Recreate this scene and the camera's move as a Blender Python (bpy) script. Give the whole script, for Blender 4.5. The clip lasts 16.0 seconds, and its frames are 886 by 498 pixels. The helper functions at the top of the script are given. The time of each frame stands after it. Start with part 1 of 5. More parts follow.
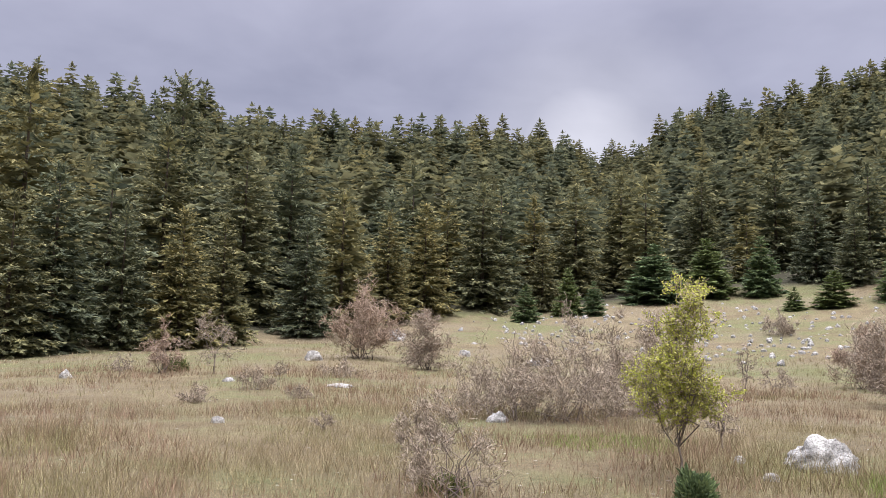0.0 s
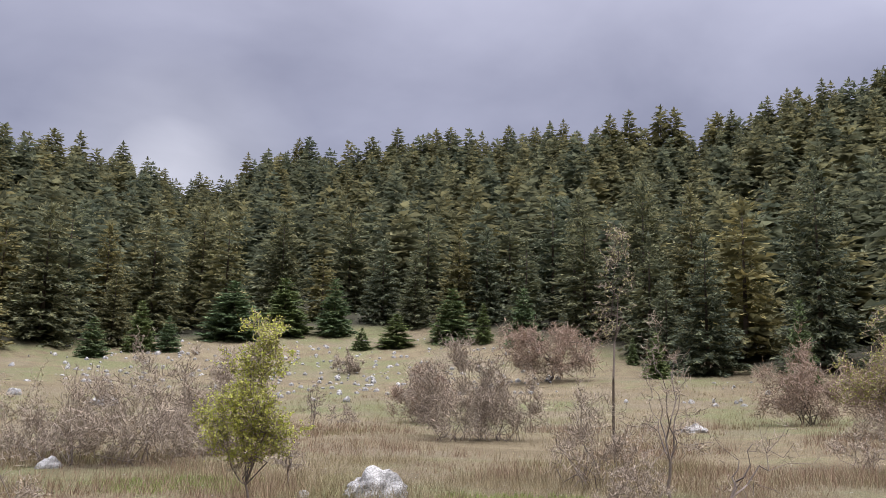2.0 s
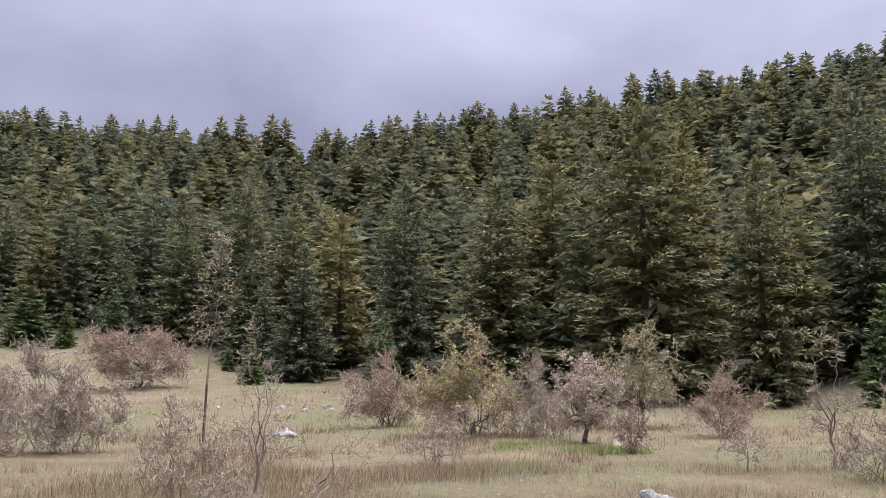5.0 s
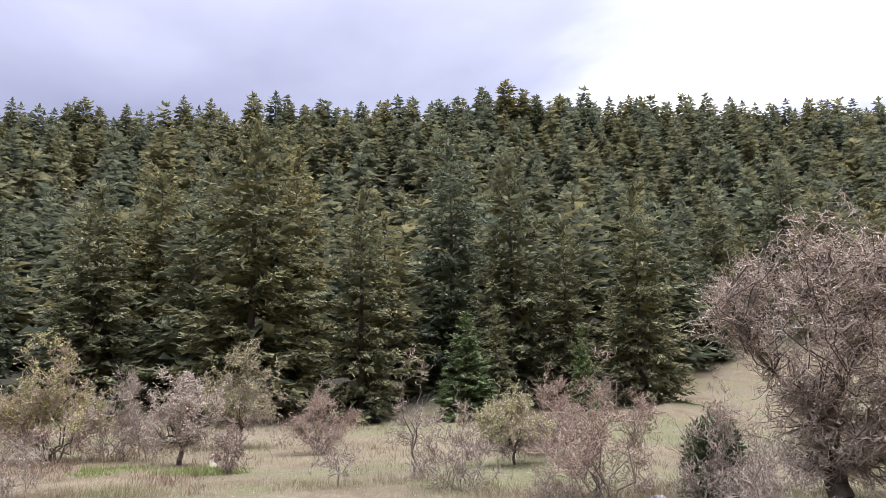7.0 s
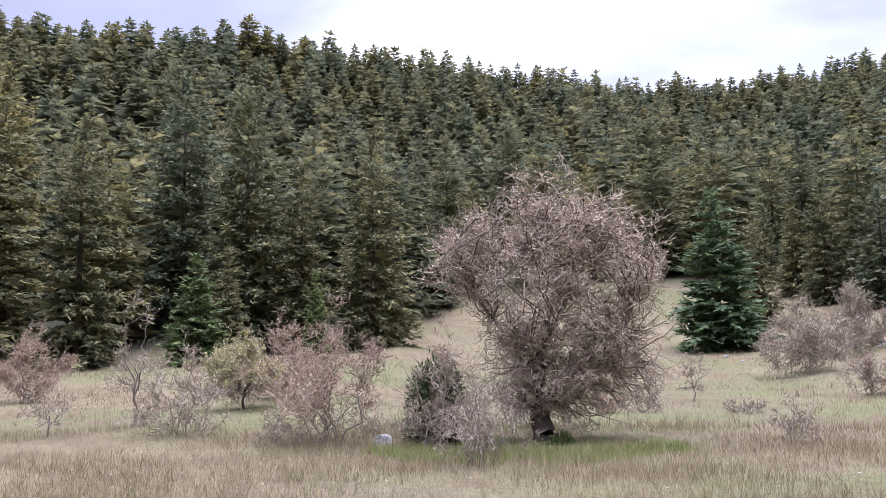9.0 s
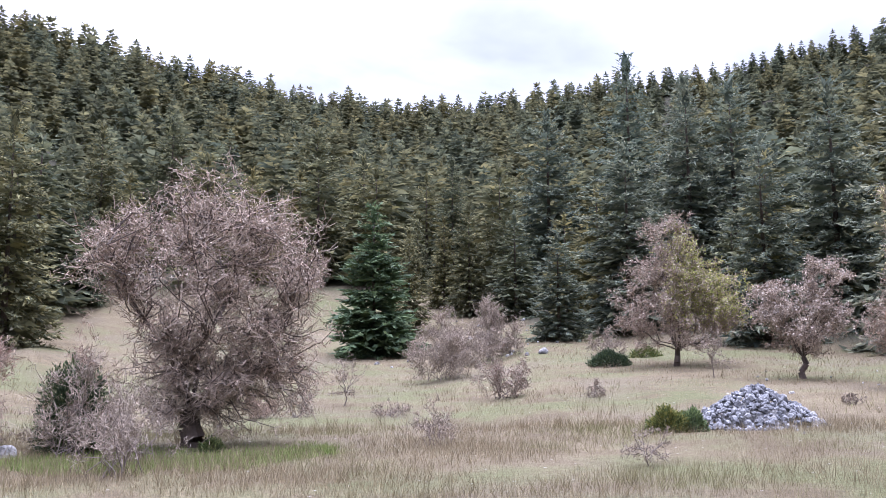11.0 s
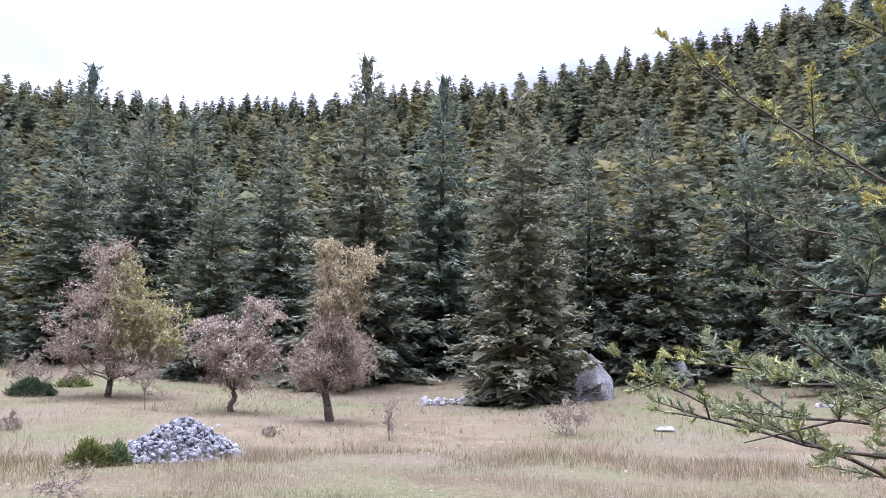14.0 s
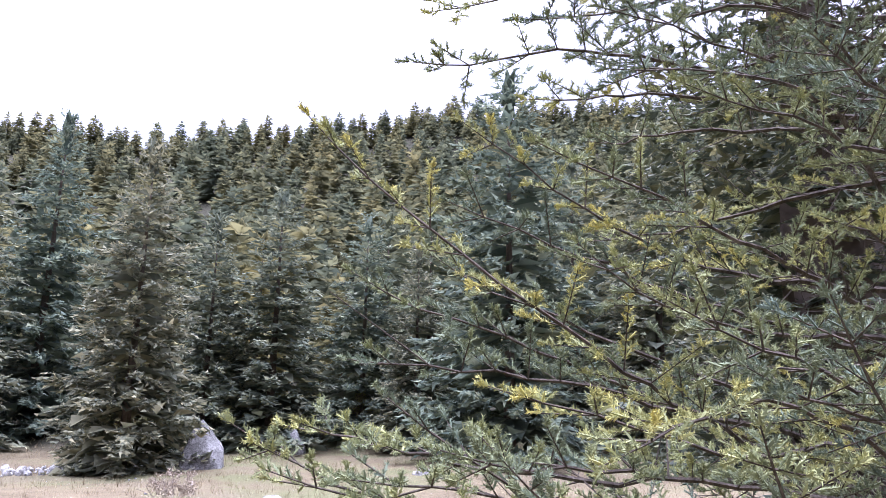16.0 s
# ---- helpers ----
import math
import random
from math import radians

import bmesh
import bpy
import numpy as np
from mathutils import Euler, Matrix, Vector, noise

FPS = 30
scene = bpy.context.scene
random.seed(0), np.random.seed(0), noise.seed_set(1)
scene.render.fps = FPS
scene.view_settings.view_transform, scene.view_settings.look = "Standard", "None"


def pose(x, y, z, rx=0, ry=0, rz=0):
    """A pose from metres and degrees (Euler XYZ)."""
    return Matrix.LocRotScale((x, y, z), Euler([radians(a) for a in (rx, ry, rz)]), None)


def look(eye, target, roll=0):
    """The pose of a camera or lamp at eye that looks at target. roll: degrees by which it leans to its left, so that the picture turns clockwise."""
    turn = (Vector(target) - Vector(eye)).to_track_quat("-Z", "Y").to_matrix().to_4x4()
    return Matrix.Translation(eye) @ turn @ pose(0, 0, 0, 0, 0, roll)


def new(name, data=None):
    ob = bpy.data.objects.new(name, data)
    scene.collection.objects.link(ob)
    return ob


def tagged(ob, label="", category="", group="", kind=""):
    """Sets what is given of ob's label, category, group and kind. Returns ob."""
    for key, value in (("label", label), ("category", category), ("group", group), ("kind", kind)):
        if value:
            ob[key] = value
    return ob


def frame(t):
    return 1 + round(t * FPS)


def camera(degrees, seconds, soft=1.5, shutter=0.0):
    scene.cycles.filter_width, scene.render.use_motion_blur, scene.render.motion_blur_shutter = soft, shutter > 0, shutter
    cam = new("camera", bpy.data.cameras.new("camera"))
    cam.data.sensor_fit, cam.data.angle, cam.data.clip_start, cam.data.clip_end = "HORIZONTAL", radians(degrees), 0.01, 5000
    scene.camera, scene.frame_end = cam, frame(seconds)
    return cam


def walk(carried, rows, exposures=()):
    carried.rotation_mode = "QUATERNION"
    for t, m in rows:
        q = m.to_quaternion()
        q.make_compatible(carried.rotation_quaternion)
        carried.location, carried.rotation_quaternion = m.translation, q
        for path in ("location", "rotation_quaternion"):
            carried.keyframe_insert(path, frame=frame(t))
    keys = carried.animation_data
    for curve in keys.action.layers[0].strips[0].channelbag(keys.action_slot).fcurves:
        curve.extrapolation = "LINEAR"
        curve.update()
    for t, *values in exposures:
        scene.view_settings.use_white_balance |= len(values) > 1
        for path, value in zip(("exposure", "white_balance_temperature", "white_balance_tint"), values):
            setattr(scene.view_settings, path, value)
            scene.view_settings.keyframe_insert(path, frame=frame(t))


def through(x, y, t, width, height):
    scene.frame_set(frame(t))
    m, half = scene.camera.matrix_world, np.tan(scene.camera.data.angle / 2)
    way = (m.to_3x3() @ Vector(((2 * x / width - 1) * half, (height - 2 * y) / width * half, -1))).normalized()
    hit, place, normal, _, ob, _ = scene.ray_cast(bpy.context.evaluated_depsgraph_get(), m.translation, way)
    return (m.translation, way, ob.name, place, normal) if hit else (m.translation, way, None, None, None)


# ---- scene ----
# The lie of the land, in polar form round the place where the walker stands.
# Azimuth in degrees, clockwise from +y.  Rows: azimuth, distance of the forest edge,
# slope angle up to that edge, distance of the ridge, angle of the ridge's ground.
EYE = 1.6
LAND = (
    (-90, 55, 0.0, 250, 12.5), (-45, 50, -1.4, 190, 12.4), (-28, 50, -1.4, 185, 13.5), (-21, 53, -0.9, 185, 12.9),
    (-8, 62, 0.0, 190, 11.9), (0, 80, 1.6, 200, 12.3), (7, 88, 2.2, 240, 12.3), (10.5, 90, 2.6, 300, 11.4),
    (13, 92, 2.9, 280, 11.6), (17, 95, 3.4, 240, 13.6), (30, 92, 3.5, 230, 14.9), (36, 84, 2.9, 220, 15.3),
    (45, 75, 1.7, 230, 14.8), (53, 62, 0.6, 200, 16.6), (62, 54, 0.0, 200, 17.7), (76, 50, -0.2, 200, 18.9),
    (88, 54, 0.3, 200, 19.3), (94, 58, 0.7, 215, 18.7), (98.5, 78, 3.3, 225, 18.1), (106, 86, 4.3, 240, 17.1), (114, 88, 4.5, 260, 15.9),
    (120, 86, 4.5, 270, 15.5), (124, 78, 3.2, 280, 15.7), (129, 60, 1.6, 265, 16.3), (139, 54, 0.8, 250, 17.4),
    (148, 49, 0.05, 235, 18.1), (156, 44, -0.2, 220, 19.3), (163, 42, -0.2, 210, 19.8), (172, 44, 0.9, 205, 21.3),
    (185, 44, 1.2, 205, 23.0), (200, 42, 1.0, 205, 23.0), (235, 50, 0.5, 230, 16.0), (270, 55, 0.0, 250, 12.0),
)


def land_row(az):
    """Edge distance, edge angle, ridge distance and ridge angle at an azimuth."""
    az = (az + 90.0) % 360.0 - 90.0
    for a, b in zip(LAND, LAND[1:]):
        if az <= b[0]:
            s = (az - a[0]) / (b[0] - a[0])
            s = s * s * (3 - 2 * s)
            return [p + (q - p) * s for p, q in zip(a[1:], b[1:])]
    return list(LAND[-1][1:])


def land_z(az, r):
    """Height of the ground."""
    edge, e0, ridge, e1 = land_row(az)
    if r <= 9.0:
        return 0.0
    if r <= edge:
        rise = EYE + edge * math.tan(math.radians(e0))
        return rise * ((r - 9.0) / (edge - 9.0)) ** (1.3 + 0.5 * max(0.0, e0))
    if r <= ridge:
        s = (r - edge) / (ridge - edge)
        return EYE + r * math.tan(math.radians(e0 + (e1 - e0) * s ** 0.8))
    top = EYE + ridge * math.tan(math.radians(e1))
    over = r - ridge
    return max(top * 0.25, top - 0.02 * over - 0.0009 * over * over)
cam = camera(55.44, 16.0, soft=0.75)
walk(cam, [
    (0.0, pose(0, 0, EYE, 96.45, -1.34, -0.15)),
    (0.5, pose(0, 0, EYE, 96.68, -1.53, -5.82)),
    (1.0, pose(0, 0, EYE, 97.81, -1.20, -13.50)),
    (1.5, pose(0, 0, EYE, 99.02, -0.85, -22.24)),
    (2.0, pose(0, 0, EYE, 99.57, -1.21, -28.25)),
    (2.5, pose(0, 0, EYE, 99.54, -1.74, -31.98)),
    (3.0, pose(0, 0, EYE, 98.92, -1.33, -35.36)),
    (3.2, pose(0, 0, EYE, 98.71, -1.26, -36.99)),
    (5.3, pose(0, 0, EYE, 100.79, -0.05, -59.38)),
    (5.5, pose(0, 0, EYE, 101.02, 0.24, -62.57)),
    (6.0, pose(0, 0, EYE, 101.41, 0.80, -69.81)),
    (6.5, pose(0, 0, EYE, 101.62, 0.86, -75.75)),
    (7.0, pose(0, 0, EYE, 101.53, 0.76, -81.27)),
    (7.5, pose(0, 0, EYE, 101.03, 0.79, -86.34)),
    (8.0, pose(0, 0, EYE, 99.54, 1.07, -90.40)),
    (8.2, pose(0, 0, EYE, 98.90, 1.15, -91.99)),
    (10.3, pose(0, 0, EYE, 97.38, 0.53, -111.31)),
    (10.5, pose(0, 0, EYE, 97.39, 0.33, -113.22)),
    (11.0, pose(0, 0, EYE, 97.49, 0.49, -121.96)),
    (11.5, pose(0, 0, EYE, 97.53, 0.85, -134.39)),
    (12.0, pose(0, 0, EYE, 97.66, -0.11, -143.44)),
    (12.5, pose(0, 0, EYE, 98.16, -1.39, -147.22)),
    (13.0, pose(0, 0, EYE, 98.41, -2.29, -149.50)),
    (13.5, pose(0, 0, EYE, 98.78, -1.72, -153.01)),
    (14.0, pose(0, 0, EYE, 99.83, -1.10, -158.73)),
    (14.5, pose(0, 0, EYE, 101.52, -1.10, -165.40)),
    (15.0, pose(0, 0, EYE, 103.10, -1.15, -172.21)),
    (15.5, pose(0, 0, EYE, 104.34, -1.02, -178.64)),
    (16.0, pose(0, 0, EYE, 104.73, -0.92, 175.80)),
], exposures=[(0.0, 0.19, 6560, 14), (1.5, -0.03, 6400, 14), (3.0, -0.06, 6430, 15), (6.0, 0.25, 6200, 17), (8.0, 0.38, 6010, 18),
              (11.0, 0.49, 5580, 24), (13.0, 0.55, 5580, 24), (14.5, 0.74, 5580, 25), (16.0, 1.03, 5560, 27)])

# ---- sky and light: overcast, the sun behind thin cloud ----
SUN_AZ, SUN_EL = 140.0, 60.0
sun_dir = Vector((math.sin(radians(SUN_AZ)) * math.cos(radians(SUN_EL)),
                  math.cos(radians(SUN_AZ)) * math.cos(radians(SUN_EL)), math.sin(radians(SUN_EL))))


class Nodes:
    """Short hand for building a node tree."""

    def __init__(self, tree):
        self.t = tree
        tree.nodes.clear()

    def add(self, kind, **sets):
        n = self.t.nodes.new(kind)
        for k, v in sets.items():
            if k in n.inputs:
                n.inputs[k].default_value = v
            else:
                setattr(n, k, v)
        return n

    def link(self, a, b):
        self.t.links.new(a, b)

    def math(self, op, a, b=None, clamp=False):
        n = self.t.nodes.new("ShaderNodeMath")
        n.operation, n.use_clamp = op, clamp
        for i, v in enumerate((a, b)):
            if v is None:
                continue
            if isinstance(v, (int, float)):
                n.inputs[i].default_value = v
            else:
                self.link(v, n.inputs[i])
        return n.outputs[0]

    def ramp(self, fac, stops):
        n = self.t.nodes.new("ShaderNodeValToRGB")
        els = n.color_ramp.elements
        while len(els) < len(stops):
            els.new(0.5)
        for e, (p, c) in zip(els, stops):
            e.position, e.color = p, (*c, 1.0)
        self.link(fac, n.inputs[0])
        return n.outputs[0]

    def noise(self, vec, scale, detail=4.0, rough=0.55, dist=0.0):
        n = self.t.nodes.new("ShaderNodeTexNoise")
        n.inputs["Scale"].default_value, n.inputs["Detail"].default_value = scale, detail
        n.inputs["Roughness"].default_value, n.inputs["Distortion"].default_value = rough, dist
        if vec is not None:
            self.link(vec, n.inputs["Vector"])
        return n.outputs["Fac"]

    def mix(self, fac, a, b, kind="MIX"):
        n = self.t.nodes.new("ShaderNodeMix")
        n.data_type, n.blend_type = "RGBA", kind
        for sock, v in ((n.inputs[0], fac), (n.inputs[6], a), (n.inputs[7], b)):
            if isinstance(v, (int, float)):
                sock.default_value = v
            elif isinstance(v, tuple):
                sock.default_value = (*v, 1.0)
            else:
                self.link(v, sock)
        return n.outputs[2]


world = bpy.data.worlds.new("overcast_sky")
scene.world = world
world.use_nodes = True
N = Nodes(world.node_tree)
tc = N.add("ShaderNodeTexCoord").outputs["Generated"]
sep = N.add("ShaderNodeSeparateXYZ")
N.link(tc, sep.inputs[0])
up_z = N.math("MAXIMUM", sep.outputs[2], 0.0)
# clouds are drawn on a flat layer above, so that they flatten out towards the horizon
flat = N.math("DIVIDE", 1.0, N.math("ADD", up_z, 0.22))
cx, cy = N.math("MULTIPLY", sep.outputs[0], flat), N.math("MULTIPLY", sep.outputs[1], flat)
comb = N.add("ShaderNodeCombineXYZ")
N.link(cx, comb.inputs[0])
N.link(cy, comb.inputs[1])
billow = N.noise(comb.outputs[0], 0.9, 6.0, 0.52, 0.5)
dot = N.add("ShaderNodeVectorMath", operation="DOT_PRODUCT")
N.link(tc, dot.inputs[0])
dot.inputs[1].default_value = sun_dir
near_sun = N.math("ADD", dot.outputs["Value"], N.math("MULTIPLY", N.math("SUBTRACT", billow, 0.5), 0.75))
glow = N.ramp(near_sun, [(0.0, (0.25, 0.255, 0.33)), (0.45, (0.30, 0.305, 0.39)), (0.66, (0.37, 0.38, 0.46)), (0.75, (0.60, 0.61, 0.68)), (0.84, (1.0, 1.0, 1.03))])
mottle = N.ramp(N.noise(comb.outputs[0], 1.9, 5.0, 0.5, 0.25), [(0.3, (0.78, 0.78, 0.81)), (0.7, (1.28, 1.28, 1.24))])
glow = N.mix(1.0, glow, mottle, "MULTIPLY")
lift = N.math("ADD", 1.0, N.math("MULTIPLY", N.math("POWER", up_z, 2.0), 1.2))
cloud = N.add("ShaderNodeVectorMath", operation="SCALE")
N.link(glow, cloud.inputs[0])
N.link(lift, cloud.inputs["Scale"])
# an overcast sky is brightest overhead
zenith = N.add("ShaderNodeVectorMath", operation="SCALE")
zenith.inputs[0].default_value = (7.6, 7.65, 8.0)
N.link(N.math("POWER", up_z, 5.0), zenith.inputs["Scale"])
dome = N.add("ShaderNodeVectorMath", operation="ADD")
N.link(cloud.outputs[0], dome.inputs[0])
N.link(zenith.outputs[0], dome.inputs[1])
# a brighter break in the cloud over the low saddle
gap = N.add("ShaderNodeVectorMath", operation="DOT_PRODUCT")
N.link(tc, gap.inputs[0])
gap.inputs[1].default_value = (0.1724, 0.9614, 0.2145)
ragged_gap = N.math("ADD", gap.outputs["Value"], N.math("MULTIPLY", N.math("SUBTRACT", billow, 0.5), 0.012))
lit = N.add("ShaderNodeVectorMath", operation="ADD")
N.link(N.ramp(ragged_gap, [(0.986, (0, 0, 0)), (0.9962, (0.13, 0.13, 0.12)), (0.9994, (0.36, 0.36, 0.34))]), lit.inputs[0])
N.link(dome.outputs[0], lit.inputs[1])
dome = lit
sky = N.add("ShaderNodeTexSky", sky_type="NISHITA", sun_disc=False)
sky.sun_elevation, sky.sun_rotation = radians(SUN_EL), radians(SUN_AZ)
blue = N.add("ShaderNodeVectorMath", operation="SCALE")
blue.inputs["Scale"].default_value = 0.02
N.link(sky.outputs[0], blue.inputs[0])
both = N.add("ShaderNodeVectorMath", operation="ADD")
N.link(dome.outputs[0], both.inputs[0])
N.link(blue.outputs[0], both.inputs[1])
bg = N.add("ShaderNodeBackground", Strength=1.0)
N.link(both.outputs[0], bg.inputs["Color"])
N.link(bg.outputs[0], N.add("ShaderNodeOutputWorld").inputs[0])

sun = new("sun", bpy.data.lights.new("sun", "SUN"))
sun.data.energy, sun.data.angle, sun.data.color = 0.8, radians(25), (1.0, 0.95, 0.87)
sun.matrix_world = look(sun_dir * 500, (0, 0, 0))

# ---- materials ----
def material(name, build, rough=0.85, spec=0.25):
    m = bpy.data.materials.new(name)
    m.use_nodes = True
    n = Nodes(m.node_tree)
    b = n.add("ShaderNodeBsdfPrincipled", Roughness=rough)
    b.inputs["Specular IOR Level"].default_value = spec
    n.link(b.outputs[0], n.add("ShaderNodeOutputMaterial").inputs[0])
    build(n, b)
    return m


def bump(n, b, height, strength, distance):
    k = n.add("ShaderNodeBump", Strength=strength, Distance=distance)
    n.link(height, k.inputs["Height"])
    n.link(k.outputs[0], b.inputs["Normal"])


def where(n):
    return n.add("ShaderNodeNewGeometry").outputs["Position"]


def island(n):
    return n.add("ShaderNodeNewGeometry").outputs["Random Per Island"]


def each(n):
    return n.add("ShaderNodeObjectInfo").outputs["Random"]


def leafy_stuff(stops, tint_a, tint_b, by="object", through=0.25, grain=3.0):
    """Leaves and needles: a hue for each blade, another for each plant, some light let through."""
    def build(n, b):
        c = n.ramp(island(n), stops)
        pick = each(n) if by == "object" else n.add("ShaderNodeAttribute", attribute_name="tree_tone").outputs["Fac"] if by == "tree" else n.ramp(n.noise(where(n), 0.16, 2.0), [(0.35, (0, 0, 0)), (0.65, (1, 1, 1))])
        t = n.mix(pick, tint_a, tint_b)
        c = n.mix(1.0, c, t, "MULTIPLY")
        v = n.ramp(n.noise(where(n), grain, 2.0), [(0.3, (0.72, 0.72, 0.72)), (0.7, (1.2, 1.2, 1.2))])
        c = n.mix(1.0, c, v, "MULTIPLY")
        n.link(c, b.inputs["Base Color"])
        if through:
            tr = n.add("ShaderNodeBsdfTranslucent")
            n.link(c, tr.inputs[0])
            mx = n.add("ShaderNodeMixShader", Fac=through)
            n.link(b.outputs[0], mx.inputs[1])
            n.link(tr.outputs[0], mx.inputs[2])
            out = [k for k in n.t.nodes if k.bl_idname == "ShaderNodeOutputMaterial"][0]
            n.link(mx.outputs[0], out.inputs[0])
    return build


NEEDLES = [(0.0, (0.080, 0.090, 0.064)), (0.45, (0.138, 0.146, 0.094)), (0.8, (0.200, 0.200, 0.118)), (1.0, (0.25, 0.24, 0.135))]
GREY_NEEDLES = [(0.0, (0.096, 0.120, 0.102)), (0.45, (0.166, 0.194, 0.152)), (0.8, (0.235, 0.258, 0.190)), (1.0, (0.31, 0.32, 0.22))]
mat_needles = material("fir_needles", leafy_stuff(NEEDLES, (0.88, 0.97, 1.0), (1.42, 1.24, 0.92), grain=0.8, through=0.25), 0.8, 0.08)
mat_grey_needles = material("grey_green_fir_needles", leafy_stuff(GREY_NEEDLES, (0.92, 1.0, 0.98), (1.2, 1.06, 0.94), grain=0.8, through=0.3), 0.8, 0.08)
mat_dark_juniper = material("dark_juniper_needles", leafy_stuff([(0.0, (0.03, 0.048, 0.026)), (0.6, (0.065, 0.088, 0.045)), (1.0, (0.13, 0.15, 0.07))], (0.9, 1.0, 1.0), (1.1, 1.0, 0.85)), 0.75)
mat_woods = material("woods_needles", leafy_stuff([(0.0, (0.088, 0.099, 0.068)), (0.6, (0.150, 0.156, 0.098)), (1.0, (0.25, 0.245, 0.14))], (0.84, 0.92, 0.98), (1.22, 1.10, 0.90), by="tree", grain=0.35, through=0.35), 0.85, 0.08)
mat_young = material("young_fir_needles", leafy_stuff(
    [(0.0, (0.068, 0.096, 0.048)), (0.6, (0.125, 0.168, 0.074)), (1.0, (0.20, 0.24, 0.10))], (0.9, 1.0, 1.15), (1.1, 1.05, 0.8)), 0.7)


def shoot_needles(n, b):
    """Near shoots: each has a tone of its own, from blue-green through green to yellow-green new growth."""
    tone = n.add("ShaderNodeAttribute", attribute_name="tone").outputs["Fac"]
    c = n.ramp(tone, [(0.0, (0.125, 0.160, 0.128)), (0.35, (0.205, 0.238, 0.150)), (0.65, (0.31, 0.33, 0.165)), (0.88, (0.41, 0.40, 0.165)), (1.0, (0.50, 0.455, 0.16))])
    c = n.mix(1.0, c, n.ramp(island(n), [(0.0, (0.7, 0.72, 0.74)), (1.0, (1.3, 1.28, 1.2))]), "MULTIPLY")
    n.link(c, b.inputs["Base Color"])


mat_near_needles = material("near_fir_needles", shoot_needles, 0.8, 0.08)
# a darker copy of the fir needles, with the gap's shade in its colour
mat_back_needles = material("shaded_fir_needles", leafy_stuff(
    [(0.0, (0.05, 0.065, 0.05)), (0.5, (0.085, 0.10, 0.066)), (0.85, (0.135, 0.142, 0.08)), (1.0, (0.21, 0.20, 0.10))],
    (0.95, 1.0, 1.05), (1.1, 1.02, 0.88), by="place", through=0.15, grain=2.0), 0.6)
mat_juniper = material("juniper_needles", leafy_stuff(
    [(0.0, (0.05, 0.075, 0.028)), (0.6, (0.125, 0.15, 0.05)), (1.0, (0.25, 0.24, 0.08))], (0.9, 1.0, 1.0), (1.1, 1.0, 0.8)), 0.75)
mat_lime = material("lime_leaves", leafy_stuff(
    [(0.0, (0.31, 0.34, 0.06)), (0.6, (0.47, 0.49, 0.11)), (1.0, (0.62, 0.60, 0.19))], (1, 1, 1), (1.05, 1.0, 0.9), through=0.45), 0.6)
mat_pale = material("pale_bud_leaves", leafy_stuff(
    [(0.0, (0.30, 0.29, 0.13)), (0.6, (0.46, 0.42, 0.22)), (1.0, (0.62, 0.56, 0.36))], (1, 1, 1), (0.95, 1.0, 0.8), through=0.3), 0.7)
mat_fresh = material("yellow_green_leaves", leafy_stuff(
    [(0.0, (0.24, 0.27, 0.08)), (0.6, (0.38, 0.40, 0.13)), (1.0, (0.52, 0.51, 0.22))], (1, 1, 1), (1.05, 1.0, 0.9), through=0.3), 0.7)
mat_rust = material("withered_leaves", leafy_stuff(
    [(0.0, (0.17, 0.115, 0.09)), (0.6, (0.31, 0.22, 0.175)), (1.0, (0.43, 0.33, 0.27))], (1, 1, 1), (1.1, 0.95, 0.9), through=0.2), 0.8)
mat_blossom = material("white_buds", leafy_stuff(
    [(0.0, (0.42, 0.36, 0.31)), (0.6, (0.58, 0.52, 0.45)), (1.0, (0.76, 0.71, 0.62))], (1, 1, 1), (1.0, 0.97, 0.9), through=0.2), 0.8)


def twig(dark, light):
    def build(n, b):
        c = n.mix(n.noise(where(n), 9.0, 3.0), dark, light)
        c = n.mix(1.0, c, n.ramp(island(n), [(0.0, (0.7, 0.7, 0.7)), (1.0, (1.25, 1.2, 1.15))]), "MULTIPLY")
        n.link(c, b.inputs["Base Color"])
    return build


mat_twig_grey = material("grey_twigs", twig((0.165, 0.136, 0.108), (0.44, 0.375, 0.305)), 0.9)
mat_twig_dull = material("dull_grey_boughs", twig((0.09, 0.075, 0.068), (0.25, 0.21, 0.19)), 0.9)
mat_twig_pink = material("reddish_twigs", twig((0.20, 0.152, 0.118), (0.45, 0.355, 0.282)), 0.9)
mat_twig_tan = material("tan_twigs", twig((0.225, 0.18, 0.142), (0.51, 0.425, 0.345)), 0.9)
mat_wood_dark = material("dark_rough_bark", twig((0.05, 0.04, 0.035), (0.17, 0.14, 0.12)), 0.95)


def bark(n, b):
    p = where(n)
    s = n.add("ShaderNodeVectorMath", operation="MULTIPLY")
    n.link(p, s.inputs[0])
    s.inputs[1].default_value = (6, 6, 1.2)
    f = n.noise(s.outputs[0], 3.0, 5.0, 0.65)
    n.link(n.ramp(f, [(0.3, (0.03, 0.024, 0.02)), (0.55, (0.085, 0.068, 0.055)), (0.75, (0.18, 0.155, 0.13))]), b.inputs["Base Color"])
    bump(n, b, f, 0.8, 0.03)


mat_bark = material("fir_bark", bark, 0.95)


